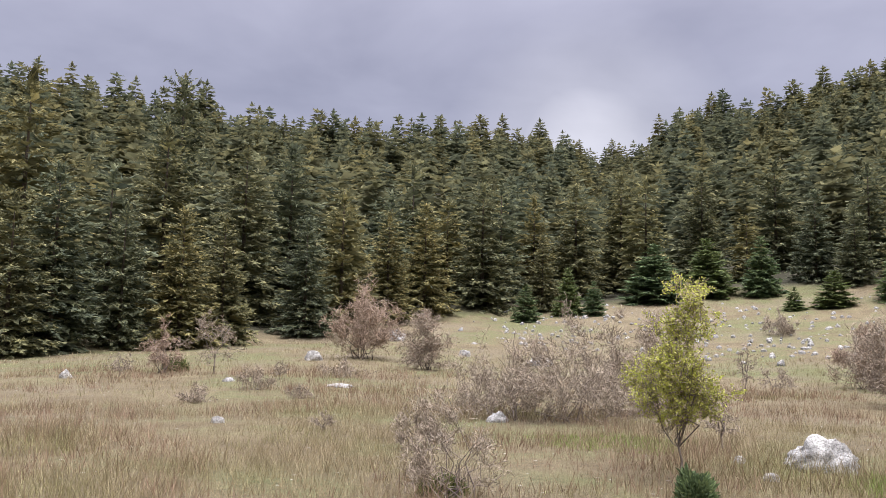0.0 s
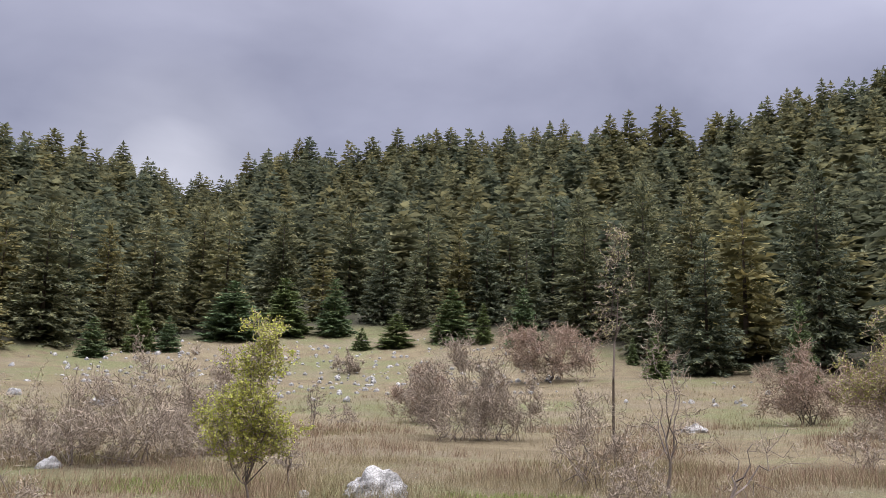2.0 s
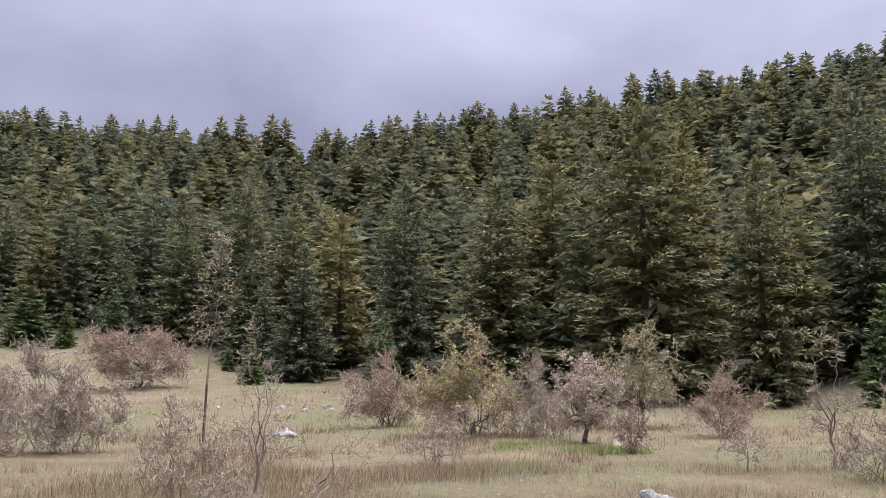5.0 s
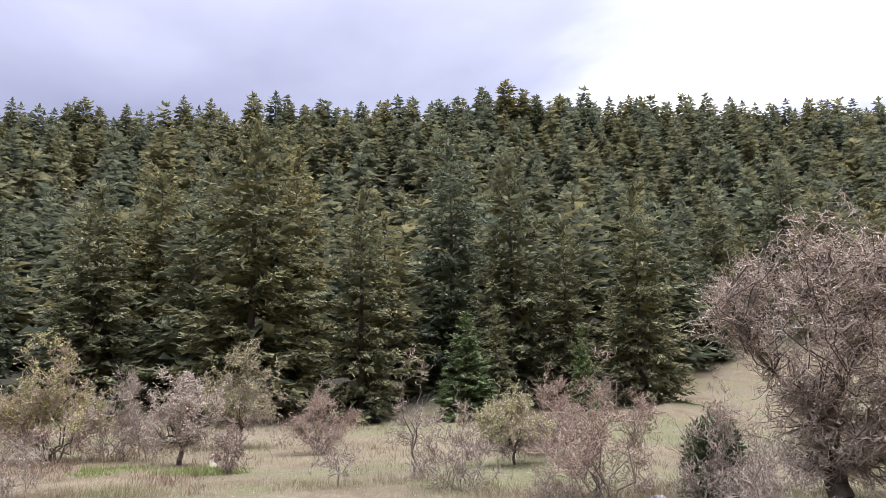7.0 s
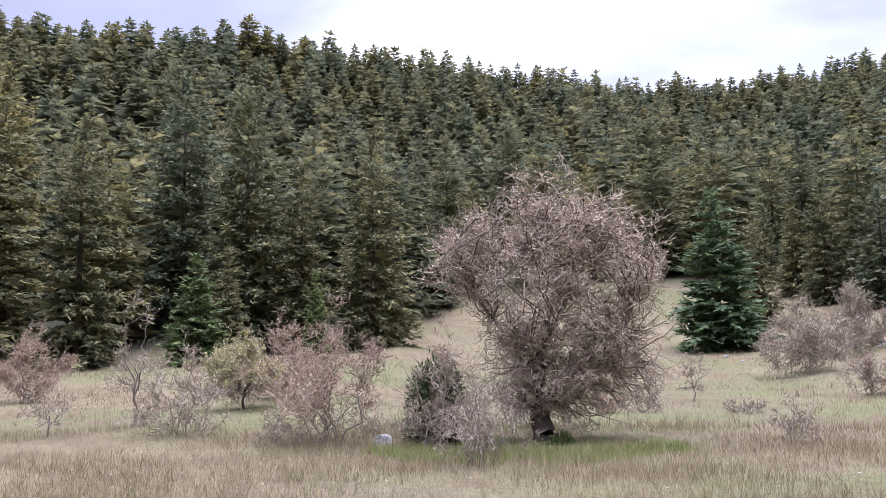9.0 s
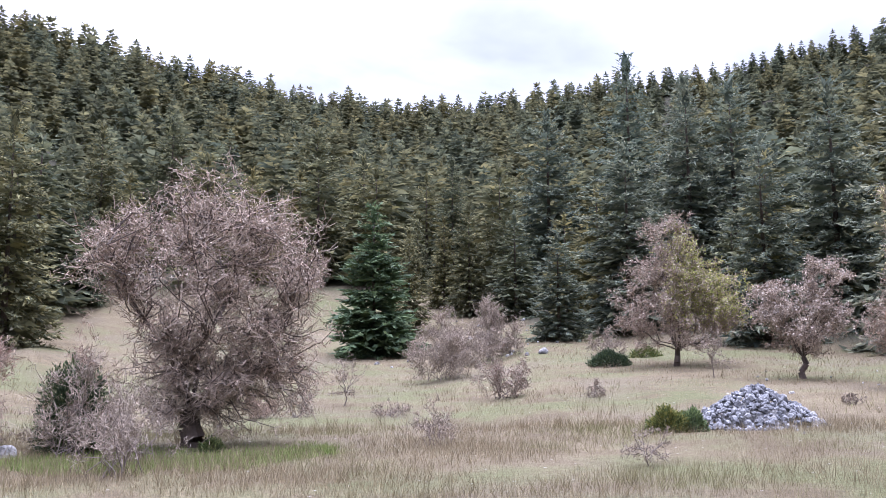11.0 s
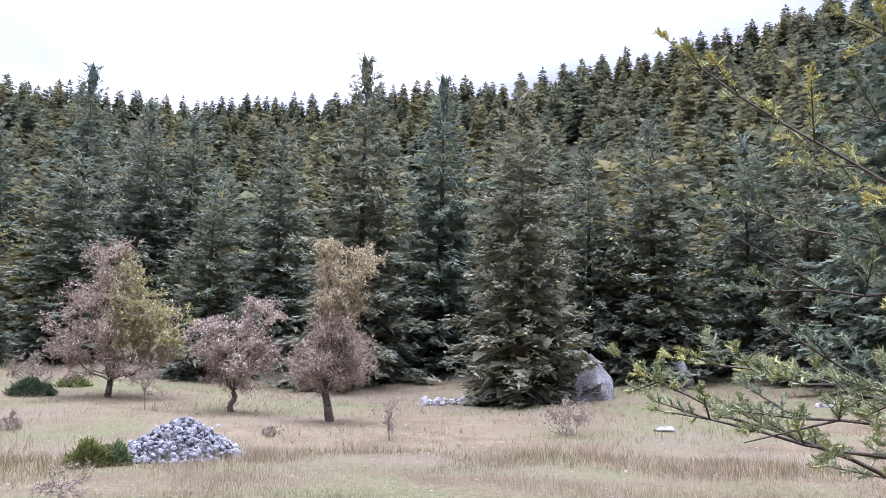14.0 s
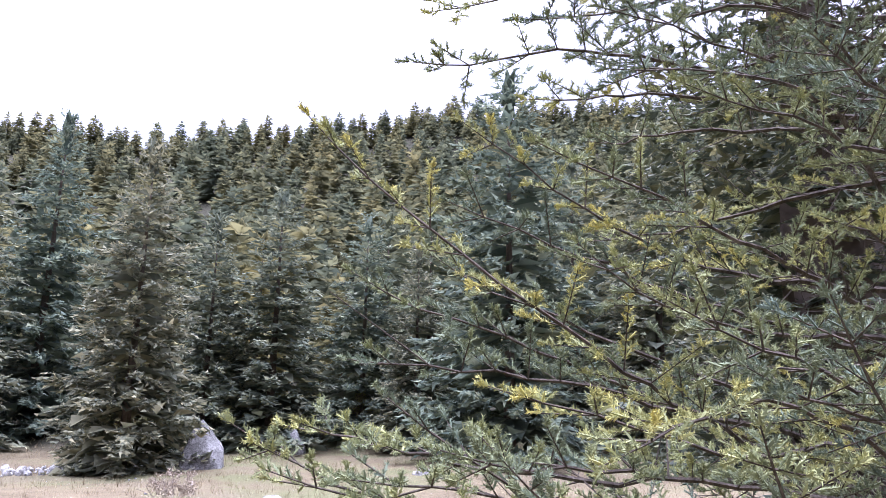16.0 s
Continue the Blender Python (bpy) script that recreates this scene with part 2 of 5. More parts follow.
def limestone(light, dark, scale):
    def build(n, b):
        p = where(n)
        big, fine = n.noise(p, 2.2 * scale, 6.0, 0.6, 0.4), n.noise(p, 24.0 * scale, 6.0, 0.75)
        vor = n.add("ShaderNodeTexVoronoi", feature="DISTANCE_TO_EDGE", Scale=5.0 * scale)
        n.link(p, vor.inputs["Vector"])
        crack = n.ramp(vor.outputs["Distance"], [(0.0, (0.45, 0.45, 0.45)), (0.09, (1, 1, 1))])
        c = n.mix(n.ramp(big, [(0.38, (0, 0, 0)), (0.6, (1, 1, 1))]), dark, light)
        c = n.mix(1.0, c, n.ramp(fine, [(0.36, (0.26, 0.255, 0.25)), (0.5, (0.86, 0.86, 0.86)), (0.62, (1.15, 1.15, 1.14))]), "MULTIPLY")
        c = n.mix(0.6, c, crack, "MULTIPLY")
        c = n.mix(1.0, c, n.ramp(each(n), [(0.0, (0.72, 0.73, 0.76)), (1.0, (1.1, 1.1, 1.1))]), "MULTIPLY")
        n.link(c, b.inputs["Base Color"])
        bump(n, b, n.math("ADD", big, n.math("MULTIPLY", fine, 0.5)), 0.7, 0.06 / scale)
    return build


mat_rock = material("white_limestone", limestone((0.54, 0.525, 0.50), (0.22, 0.21, 0.20), 1.8), 0.95)
mat_boulder = material("grey_limestone", limestone((0.46, 0.445, 0.42), (0.27, 0.26, 0.245), 0.8), 0.95)
mat_stone = material("cairn_stone", limestone((0.40, 0.40, 0.405), (0.21, 0.212, 0.22), 3.0), 0.9)


def meadow(n, b):
    p = where(n)
    wide, mid = n.noise(p, 0.075, 3.0, 0.6, 0.5), n.noise(p, 0.55, 5.0, 0.65, 0.3)
    fine = n.noise(p, 7.0, 6.0, 0.75)
    hair = n.noise(p, 38.0, 3.0, 0.7)
    straw = n.mix(n.ramp(mid, [(0.35, (0, 0, 0)), (0.65, (1, 1, 1))]), (0.126, 0.101, 0.066), (0.197, 0.163, 0.107))
    green = n.mix(fine, (0.085, 0.100, 0.044), (0.150, 0.158, 0.080))
    patch = n.math("ADD", n.math("MULTIPLY", wide, 0.6), n.math("MULTIPLY", mid, 0.4))
    c = n.mix(n.ramp(patch, [(0.48, (0, 0, 0)), (0.57, (0.78, 0.78, 0.78))]), straw, green)
    c = n.mix(n.ramp(n.noise(p, 0.16, 3.0, 0.5), [(0.52, (0, 0, 0)), (0.66, (0.7, 0.7, 0.7))]), c, (0.162, 0.136, 0.098))
    c = n.mix(1.0, c, n.ramp(fine, [(0.25, (0.62, 0.6, 0.58)), (0.7, (1.2, 1.2, 1.18))]), "MULTIPLY")
    c = n.mix(1.0, c, n.ramp(hair, [(0.32, (0.55, 0.54, 0.52)), (0.62, (1.3, 1.3, 1.28))]), "MULTIPLY")
    # tiny white flower heads and pebbles
    vor = n.add("ShaderNodeTexVoronoi", Scale=2.6)
    n.link(p, vor.inputs["Vector"])
    c = n.mix(n.ramp(vor.outputs["Distance"], [(0.05, (0.75, 0.75, 0.75)), (0.085, (0, 0, 0))]), c, (0.55, 0.54, 0.5))
    # fallen needles and dark litter under the forest, beyond its edge
    att = n.add("ShaderNodeAttribute", attribute_name="wooded").outputs["Fac"]
    litter = n.mix(fine, (0.03, 0.03, 0.022), (0.075, 0.07, 0.048))
    c = n.mix(att, c, litter)
    n.link(c, b.inputs["Base Color"])
    bump(n, b, n.math("ADD", fine, n.math("MULTIPLY", hair, 0.6)), 0.9, 0.06)


mat_meadow = material("dry_meadow", meadow, 0.95, 0.1)


def grass(stops):
    def build(n, b):
        c = n.ramp(island(n), stops)
        w = n.ramp(n.noise(where(n), 0.30, 4.0, 0.6, 0.4), [(0.50, (1.0, 0.955, 0.85)), (0.68, (0.84, 0.94, 0.64))])
        c = n.mix(1.0, c, w, "MULTIPLY")
        n.link(c, b.inputs["Base Color"])
    return build


mat_grass = material("dry_grass", grass([(0.0, (0.160, 0.130, 0.085)), (0.5, (0.236, 0.197, 0.131)), (0.85, (0.33, 0.281, 0.192)), (1.0, (0.465, 0.41, 0.298))]), 0.85)
mat_green_grass = material("green_grass", grass([(0.0, (0.12, 0.17, 0.05)), (0.6, (0.20, 0.26, 0.08)), (1.0, (0.29, 0.34, 0.13))]), 0.8)
mat_post = material("pale_marker_paint", twig((0.62, 0.56, 0.44), (0.78, 0.72, 0.6)), 0.8)
mat_brown_grass = material("brown_dry_grass", grass([(0.0, (0.13, 0.085, 0.065)), (0.5, (0.22, 0.15, 0.115)), (1.0, (0.34, 0.25, 0.2))]), 0.9)

# ---- tools for building ----
RND = np.random.RandomState(11)


def mesh(name, verts, faces, mat, smooth=False):
    """One mesh from arrays; faces all have the same number of corners."""
    verts, faces = np.asarray(verts, dtype=np.float32), np.asarray(faces, dtype=np.int32)
    me = bpy.data.meshes.new(name)
    k = faces.shape[1]
    me.vertices.add(len(verts))
    me.vertices.foreach_set("co", verts.ravel())
    me.loops.add(faces.size)
    me.loops.foreach_set("vertex_index", faces.ravel())
    me.polygons.add(len(faces))
    me.polygons.foreach_set("loop_start", np.arange(0, faces.size, k, dtype=np.int32))
    me.polygons.foreach_set("use_smooth", np.full(len(faces), smooth))
    me.materials.append(mat)
    me.update(calc_edges=True)
    return me


def part(name, me, parent, label=""):
    """A mesh as one part of a thing."""
    ob = new(name, me)
    ob.parent = parent
    return tagged(ob, label)


def spot(az, d, sink=0.0):
    a = radians(az)
    return Vector((d * math.sin(a), d * math.cos(a), land_z(az, d) - sink))


def unit(v):
    return v / (np.linalg.norm(v, axis=-1, keepdims=True) + 1e-9)


def tubes(segs, sides=3):
    """Tapered prisms along segments: rows of p0, p1, r0, r1. Quads."""
    s = np.asarray(segs, dtype=float)
    p0, p1, r0, r1 = s[:, 0:3], s[:, 3:6], s[:, 6:7], s[:, 7:8]
    d = unit(p1 - p0)
    ref = np.where(np.abs(d[:, 2:3]) > 0.9, np.array([[1.0, 0, 0]]), np.array([[0, 0, 1.0]]))
    u = unit(np.cross(d, ref))
    w = np.cross(d, u)
    rings = []
    for p, r in ((p0, r0), (p1, r1)):
        for k in range(sides):
            a = 2 * math.pi * k / sides
            rings.append(p + r * (math.cos(a) * u + math.sin(a) * w))
    verts = np.stack(rings, 1).reshape(-1, 3)
    base = np.arange(len(s))[:, None] * (2 * sides)
    faces = np.concatenate([np.concatenate([base + k, base + (k + 1) % sides, base + sides + (k + 1) % sides, base + sides + k], 1)
                            for k in range(sides)], 0)
    return verts, faces


def blades(root, way, side, length, width, fold=0.12):
    """Pointed leaf-like quads: at root, along way, side is the width's direction."""
    n = np.cross(way, side)
    length, width = np.asarray(length)[:, None], np.asarray(width)[:, None]
    a = root
    b = root + way * length * 0.45 + side * width * 0.5 - n * width * fold
    c = root + way * length
    e = root + way * length * 0.45 - side * width * 0.5 - n * width * fold
    verts = np.stack([a, b, c, e], 1).reshape(-1, 3)
    base = np.arange(len(root))[:, None] * 4
    return verts, base + np.array([[0, 1, 2, 3]])


def darts(root, way, side, length, width):
    """Sprays as single triangles, broad at the root and pointed at the tip."""
    length, half = np.asarray(length)[:, None], np.asarray(width)[:, None] * 0.5
    verts = np.stack([root - side * half, root + side * half, root + way * length], 1).reshape(-1, 3)
    return verts, np.arange(len(root))[:, None] * 3 + np.array([[0, 1, 2]])


def sprays(root, way, side, length, width, fold):
    """Flat needle sprays: kites folded along the midrib, their sides hanging. Triangles."""
    up = np.cross(side, way)
    length, half = length[:, None], width[:, None] * 0.5
    b = root + way * length * 0.42 + side * half - up * half * fold
    c = root + way * length
    e = root + way * length * 0.42 - side * half - up * half * fold
    verts = np.stack([root, b, c, e], 1).reshape(-1, 3)
    o = np.arange(len(root))[:, None] * 4
    return verts, np.concatenate([o + np.array([[0, 1, 2]]), o + np.array([[0, 2, 3]])])


def fir_crown(rng, height, radius, whorls, per, dens, tufts, tuft, ragged=0.2, bare=0.05, blunt=0.75, up=0.0, least=3, loose=0.22, frond=1.0, inner=0.16):
    """A fir's crown: tiers of drooping boughs; each bough is a flat feather of hanging needle sprays,
    roughened with small tufts. dens: sprays a metre of bough; tufts: tufts a spray. Verts and triangles."""
    R, W, S, L, B = [], [], [], [], []
    for i in range(whorls):
        u = bare + (1 - bare) * (i + rng.uniform(-0.35, 0.35)) / whorls
        u = min(max(u, bare), 0.98)
        reach = radius * min(1.0, (1 - u) ** blunt * 1.05 + 0.025) * (0.85 if u < bare + 0.05 else 1.0)
        m = max(4, int(round(per * (0.6 + 0.5 * (1 - u)))))
        turn = rng.uniform(0, 6.28)
        for k in range(m):
            a = turn + 6.283 * (k + rng.uniform(-0.35, 0.35)) / m
            ln = reach * rng.uniform(1 - 1.6 * ragged, 1 + 0.7 * ragged)
            tilt = -0.26 + 0.5 * u + up + 4.0 * max(0.0, u - 0.86) + rng.uniform(-0.13, 0.13)
            out = np.array([math.cos(a), math.sin(a), 0.0])
            lat = np.array([-math.sin(a), math.cos(a), 0.0])
            slope, lift = math.tan(tilt) - 0.10, rng.uniform(0.02, 0.2)
            q = max(least, int(dens * ln * rng.uniform(0.8, 1.2)))
            s = np.linspace(inner, 1.0, q) + rng.normal(0, 0.03, q)
            sgn = np.where(np.arange(q) % 2 == 0, 1.0, -1.0)
            root = out * (ln * s * 0.9)[:, None]
            root[:, 2] = height * u + ln * (slope * s + lift * s * s) + rng.normal(0, 0.025 * ln, q)
            ang = sgn * (1.05 - 0.55 * s + rng.normal(0, 0.18, q))
            ang[-1] *= 0.2
            way = out * np.cos(ang)[:, None] + lat * np.sin(ang)[:, None]
            way[:, 2] = rng.normal(-0.12 + slope * 0.5, 0.72 * loose, q)
            way = unit(way)
            sd = unit(np.cross(way, np.array([[0, 0, 1.0]])) + rng.normal(0, loose, (q, 3)))
            sc = frond * (ln * (0.42 - 0.2 * s) + 0.05 * radius) * rng.uniform(0.8, 1.25, q)
            R.append(root), W.append(way), S.append(sd), L.append(sc), B.append(sc * rng.uniform(0.42, 0.62, q))
    R, W, S, L, B = (np.concatenate(x) for x in (R, W, S, L, B))
    v, f = sprays(R, W, S, L, B, rng.uniform(0.25, 0.8, len(R))[:, None])
    parts, n = [(v, f)], len(v)
    if tufts:
        k = np.repeat(np.arange(len(R)), tufts)
        m = len(k)
        t, w = rng.uniform(0.15, 1.0, (m, 1)), rng.uniform(-0.5, 0.5, (m, 1))
        root = R[k] + W[k] * L[k][:, None] * t + S[k] * B[k][:, None] * w * (1.15 - t)
        way = unit(W[k] * 0.8 + S[k] * np.sign(w) * rng.uniform(0, 0.9, (m, 1)) + rng.normal(0, 0.3, (m, 3)) + np.array([0, 0, 0.12]))
        sd = unit(np.cross(way, rng.normal(0, 0.6, (m, 3)) + np.array([0, 0, 1.0])))
        ln = tuft * rng.uniform(0.6, 1.35, m)
        v, f = darts(root, way, sd, ln, ln * rng.uniform(0.35, 0.6, m))
        parts.append((v, f + n))
        n += len(v)
    top = np.repeat(np.array([[0, 0, 1.0]]), 12, 0) * (height * rng.uniform(0.86, 0.95, 12))[:, None]
    a = np.arange(12) * 1.571 + rng.uniform(-0.5, 0.5, 12)
    way = unit(np.stack([0.45 * np.cos(a), 0.45 * np.sin(a), np.ones(12)], 1))
    v, f = darts(top, way, np.stack([-np.sin(a), np.cos(a), 0 * a], 1), np.full(12, height * 0.06), np.full(12, radius * 0.16))
    parts.append((v, f + n))
    return np.concatenate([x[0] for x in parts]), np.concatenate([x[1] for x in parts])


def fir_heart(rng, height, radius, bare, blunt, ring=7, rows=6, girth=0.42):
    """The close dead twigs round a fir's trunk, as one rough cone that also stands in for the crown's inner shade."""
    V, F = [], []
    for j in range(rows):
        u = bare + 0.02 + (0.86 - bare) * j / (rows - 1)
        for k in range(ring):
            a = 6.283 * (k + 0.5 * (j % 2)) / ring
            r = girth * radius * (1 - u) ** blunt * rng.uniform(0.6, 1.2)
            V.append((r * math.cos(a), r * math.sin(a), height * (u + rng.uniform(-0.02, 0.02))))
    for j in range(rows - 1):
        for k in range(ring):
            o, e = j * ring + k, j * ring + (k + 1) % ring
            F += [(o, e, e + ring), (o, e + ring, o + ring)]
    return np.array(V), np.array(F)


def fir_skirts(rng, height, radius, tiers, per, bare=0.04, blunt=0.7, droop=0.3, fine=2, ragged=0.2, wide=1.1):
    """A close-grown fir: ragged skirts of broad overlapping boughs, tier over tier, with smaller sprays on them."""
    R, W, S, L, B = [], [], [], [], []
    for i in range(tiers):
        u = bare + (0.97 - bare) * (i + rng.uniform(-0.25, 0.25)) / tiers
        u = min(max(u, bare), 0.96)
        reach = radius * ((1 - u) ** blunt * 1.02 + 0.03)
        m = max(4, int(round(per * (0.55 + 0.5 * (1 - u)))))
        turn = rng.uniform(0, 6.28)
        for k in range(m):
            a = turn + 6.283 * (k + rng.uniform(-0.3, 0.3)) / m
            ln = reach * rng.uniform(1 - 1.5 * ragged, 1 + 0.6 * ragged)
            slope = -droop * (1 - u) + 2.2 * max(0.0, u - 0.72) + rng.uniform(-0.15, 0.15)
            out = np.array([math.cos(a), math.sin(a), 0.0])
            lat = np.array([-math.sin(a), math.cos(a), 0.0])
            p = np.array([0, 0, height * u]) + out * ln * 0.08
            R.append(p), W.append(out + np.array([0, 0, slope])), S.append(lat + rng.normal(0, 0.1, 3)), L.append(ln), B.append(ln * wide)
            for j in range(fine):
                t, e = rng.uniform(0.35, 0.8), rng.uniform(-0.8, 0.8)
                q = p + out * ln * t + lat * ln * 0.32 * e + np.array([0, 0, slope * ln * t + 0.06 * ln])
                w = out + lat * e + np.array([0, 0, slope + rng.normal(0.1, 0.3)])
                R.append(q), W.append(w), S.append(np.cross(np.array([0, 0, 1.0]), w) + rng.normal(0, 0.3, 3)), L.append(ln * rng.uniform(0.28, 0.5)), B.append(ln * rng.uniform(0.18, 0.34))
    for k in range(5):
        # the leader and the steep shoots round it
        a = 1.257 * k + rng.uniform(-0.3, 0.3)
        R.append(np.array([0, 0, height * 0.9])), W.append(np.array([0.16 * math.cos(a), 0.16 * math.sin(a), 1.0]))
        S.append(np.array([-math.sin(a), math.cos(a), 0.0])), L.append(height * rng.uniform(0.06, 0.11)), B.append(radius * 0.17)
    R, W, S, L, B = (np.array(x) for x in (R, W, S, L, B))
    return sprays(R, unit(W), unit(S), L, B, rng.uniform(0.3, 0.7, len(R))[:, None])


def fir_trunk(height, girth, sides=7):
    segs, steps = [], 8
    for i in range(steps):
        a, b = i / steps, (i + 1) / steps
        segs.append([0, 0, height * a * 0.97 - (0.3 if i == 0 else 0), 0, 0, height * b * 0.97, girth * (1 - a) + 0.01, girth * (1 - b) + 0.01])
    return segs, sides


def crooked(rng, a, b, n, kink):
    """Crooked ways from points a to points b in n steps: an array of rows by steps by three."""
    a, b = np.atleast_2d(a), np.atleast_2d(b)
    t = np.linspace(0, 1, n + 1)[None, :, None]
    pts = a[:, None, :] + (b - a)[:, None, :] * t
    pts[:, 1:-1] += rng.normal(0, 1, (len(a), n - 1, 3)) * (kink * np.linalg.norm(b - a, axis=1))[:, None, None]
    return pts


def shape_plant(seed, height, radius, limbs, boughs, twigs, fine, r, trunk=0.0, low=0.12, mid=0.55, foot=0.15, hollow=0.35, kink=0.07, lean=0.0, reach=0.24, lobes=(), rise=0.15):
    """A woody plant that fills its crown: limbs, boughs, twigs and the finest shoots, in metres.
    lobes: rows of x, z, half-width, half-height and, if need be, y in shares of the height, for a crown of uneven masses.
    trunk: share of the height where the limbs part; low: where the crown begins; mid: height of its widest girth.
    Rows: p0, p1, r0, r1, level, number of the stem."""
    rng = np.random.RandomState(seed)
    box = np.array([radius, radius, height])
    size = (radius * radius * height * 0.5) ** (1 / 3)
    segs = []

    def run(pts, r0, r1, level):
        n = pts.shape[1] - 1
        for i in range(n):
            m = len(pts)
            segs.append(np.concatenate([pts[:, i], pts[:, i + 1], np.full((m, 1), r0 + (r1 - r0) * i / n),
                                        np.full((m, 1), r0 + (r1 - r0) * (i + 1) / n), np.full((m, 1), level), np.arange(m)[:, None]], 1))

    hub = np.array([0.0, 0.0, -0.12])
    if trunk:
        top = np.array([rng.normal(0, 0.05) * radius, rng.normal(0, 0.05) * radius, trunk * height])
        run(crooked(rng, hub, top, 3, 0.05), r * 1.8, r * 1.25, 0)
        hub = top

    def in_crown(shell, m):
        if lobes:
            rows = np.array([(*k, 0.0)[:5] for k in lobes])
            mass = rows[:, 2] ** 1.7 * rows[:, 3]
            row = rows[rng.choice(len(rows), m, p=mass / mass.sum())]
            p = unit(rng.normal(0, 1, (m, 3))) * (shell + (1 - shell) * rng.uniform(0, 1, (m, 1)) ** 0.4) * rng.normal(1, 0.08, (m, 1))
            c = np.stack([row[:, 0], row[:, 4] + rng.normal(0, 0.05, m), row[:, 1]], 1)
            p = (c + p * row[:, [2, 2, 3]]) * height
            p[:, 2] = np.maximum(p[:, 2], 0.04 * height)
            return p
        turn, h = rng.uniform(0, 6.283, m), rng.uniform(-1, 1, m)
        wide = np.sqrt(1 - np.where(h > 0, np.abs(h) ** 2.0, np.abs(h) ** 4.5))
        k = shell + (1 - shell) * rng.uniform(0, 1, m) ** 0.4
        k *= 1 + 0.17 * np.sin(3 * turn + seed) + 0.14 * np.sin(5 * h + 2 * turn + seed) + rng.normal(0, 0.07, m)
        z = mid + h * k * np.where(h > 0, 1 - mid, mid - low)
        return np.stack([wide * np.cos(turn) * k + lean * z, wide * np.sin(turn) * k, np.maximum(z, 0.03)], 1) * box

    a = 6.283 * (np.arange(limbs) + rng.uniform(-0.4, 0.4, limbs)) / limbs
    q = rng.uniform(0.2, 0.72, limbs)
    ends = np.stack([q * np.cos(a) + lean * 0.7, q * np.sin(a), mid + (1 - mid) * rng.uniform(-0.15, 0.75, limbs)], 1) * box
    if lobes:
        rows = np.array([(*k, 0.0)[:5] for k in lobes])[np.arange(limbs) % len(lobes)]
        ends = np.stack([rows[:, 0], rows[:, 4], rows[:, 1]], 1) * height + unit(rng.normal(0, 1, (limbs, 3))) * rows[:, [2, 2, 3]] * height * 0.55
    starts = np.repeat(hub[None], limbs, 0)
    if not trunk:
        starts = starts + np.stack([np.cos(a), np.sin(a), 0 * a], 1) * (foot * rng.uniform(0, 1, limbs) * radius)[:, None]
    pts = crooked(rng, starts, ends, 5, kink)
    run(pts, r * 0.85, r * 0.3, 0)
    nodes = pts[:, 1:].reshape(-1, 3)
    ends = in_crown(hollow, boughs)
    d2 = ((nodes[None] - ends[:, None]) ** 2).sum(2) + np.maximum(0, nodes[None, :, 2] - ends[:, None, 2] + 0.05) * 0.6 * size
    pick = np.argsort(d2, 1)[np.arange(boughs), rng.randint(0, 3, boughs)]
    pts = crooked(rng, nodes[pick], ends, 4, kink * 1.5)
    run(pts, r * 0.26, r * 0.12, 1)
    outer = pts[:, 1:].reshape(-1, 3)
    p = outer[rng.randint(0, len(outer), twigs)]
    heart = np.array([0, 0, mid * 0.8 * height])
    d = unit(unit(p - heart) * 0.5 + unit(rng.normal(0, 1, (twigs, 3))) * 0.9 + np.array([0, 0, rise - 0.15]))
    pts = crooked(rng, p, p + d * (reach * size * rng.uniform(0.4, 1.15, twigs))[:, None], 3, 0.12)
    pts[:, :, 2] = np.maximum(pts[:, :, 2], 0.01)
    run(pts, r * 0.1, r * 0.05, 2)
    tips = pts[:, 1:].reshape(-1, 3)
    p = tips[rng.randint(0, len(tips), fine)]
    d = unit(rng.normal(0, 1, (fine, 3)) + np.array([0, 0, 2 * rise - 0.15]))
    pts = crooked(rng, p, p + d * (reach * size * rng.uniform(0.2, 0.65, fine))[:, None], 1, 0.0)
    run(pts, r * 0.05, r * 0.03, 3)
    return np.concatenate(segs)


def ribbons(segs, rng):
    """The finest twigs: one thin blade a segment."""
    s = np.asarray(segs, dtype=float)
    p0, p1 = s[:, 0:3], s[:, 3:6]
    u = unit(np.cross(p1 - p0, rng.normal(0, 1, (len(s), 3))))
    verts = np.stack([p0 - u * s[:, 6:7], p0 + u * s[:, 6:7], p1 + u * s[:, 7:8], p1 - u * s[:, 7:8]], 1).reshape(-1, 3)
    return verts, np.arange(len(s))[:, None] * 4 + np.array([[0, 1, 2, 3]])


def shoots(rng, segs, r_max, count, length, width):
    """Small leaves or buds set on the thin twigs."""
    s = np.asarray(segs)
    s = s[s[:, 6] < r_max]
    k = rng.randint(0, len(s), count)
    t = rng.uniform(0, 1, (count, 1))
    root = s[k, 0:3] * (1 - t) + s[k, 3:6] * t
    way = unit(rng.normal(0, 1, (count, 3)) + np.array([0, 0, 0.3]))
    sd = unit(np.cross(way, rng.normal(0, 1, (count, 3))))
    return blades(root, way, sd, length * rng.uniform(0.6, 1.3, count), width * rng.uniform(0.7, 1.3, count))

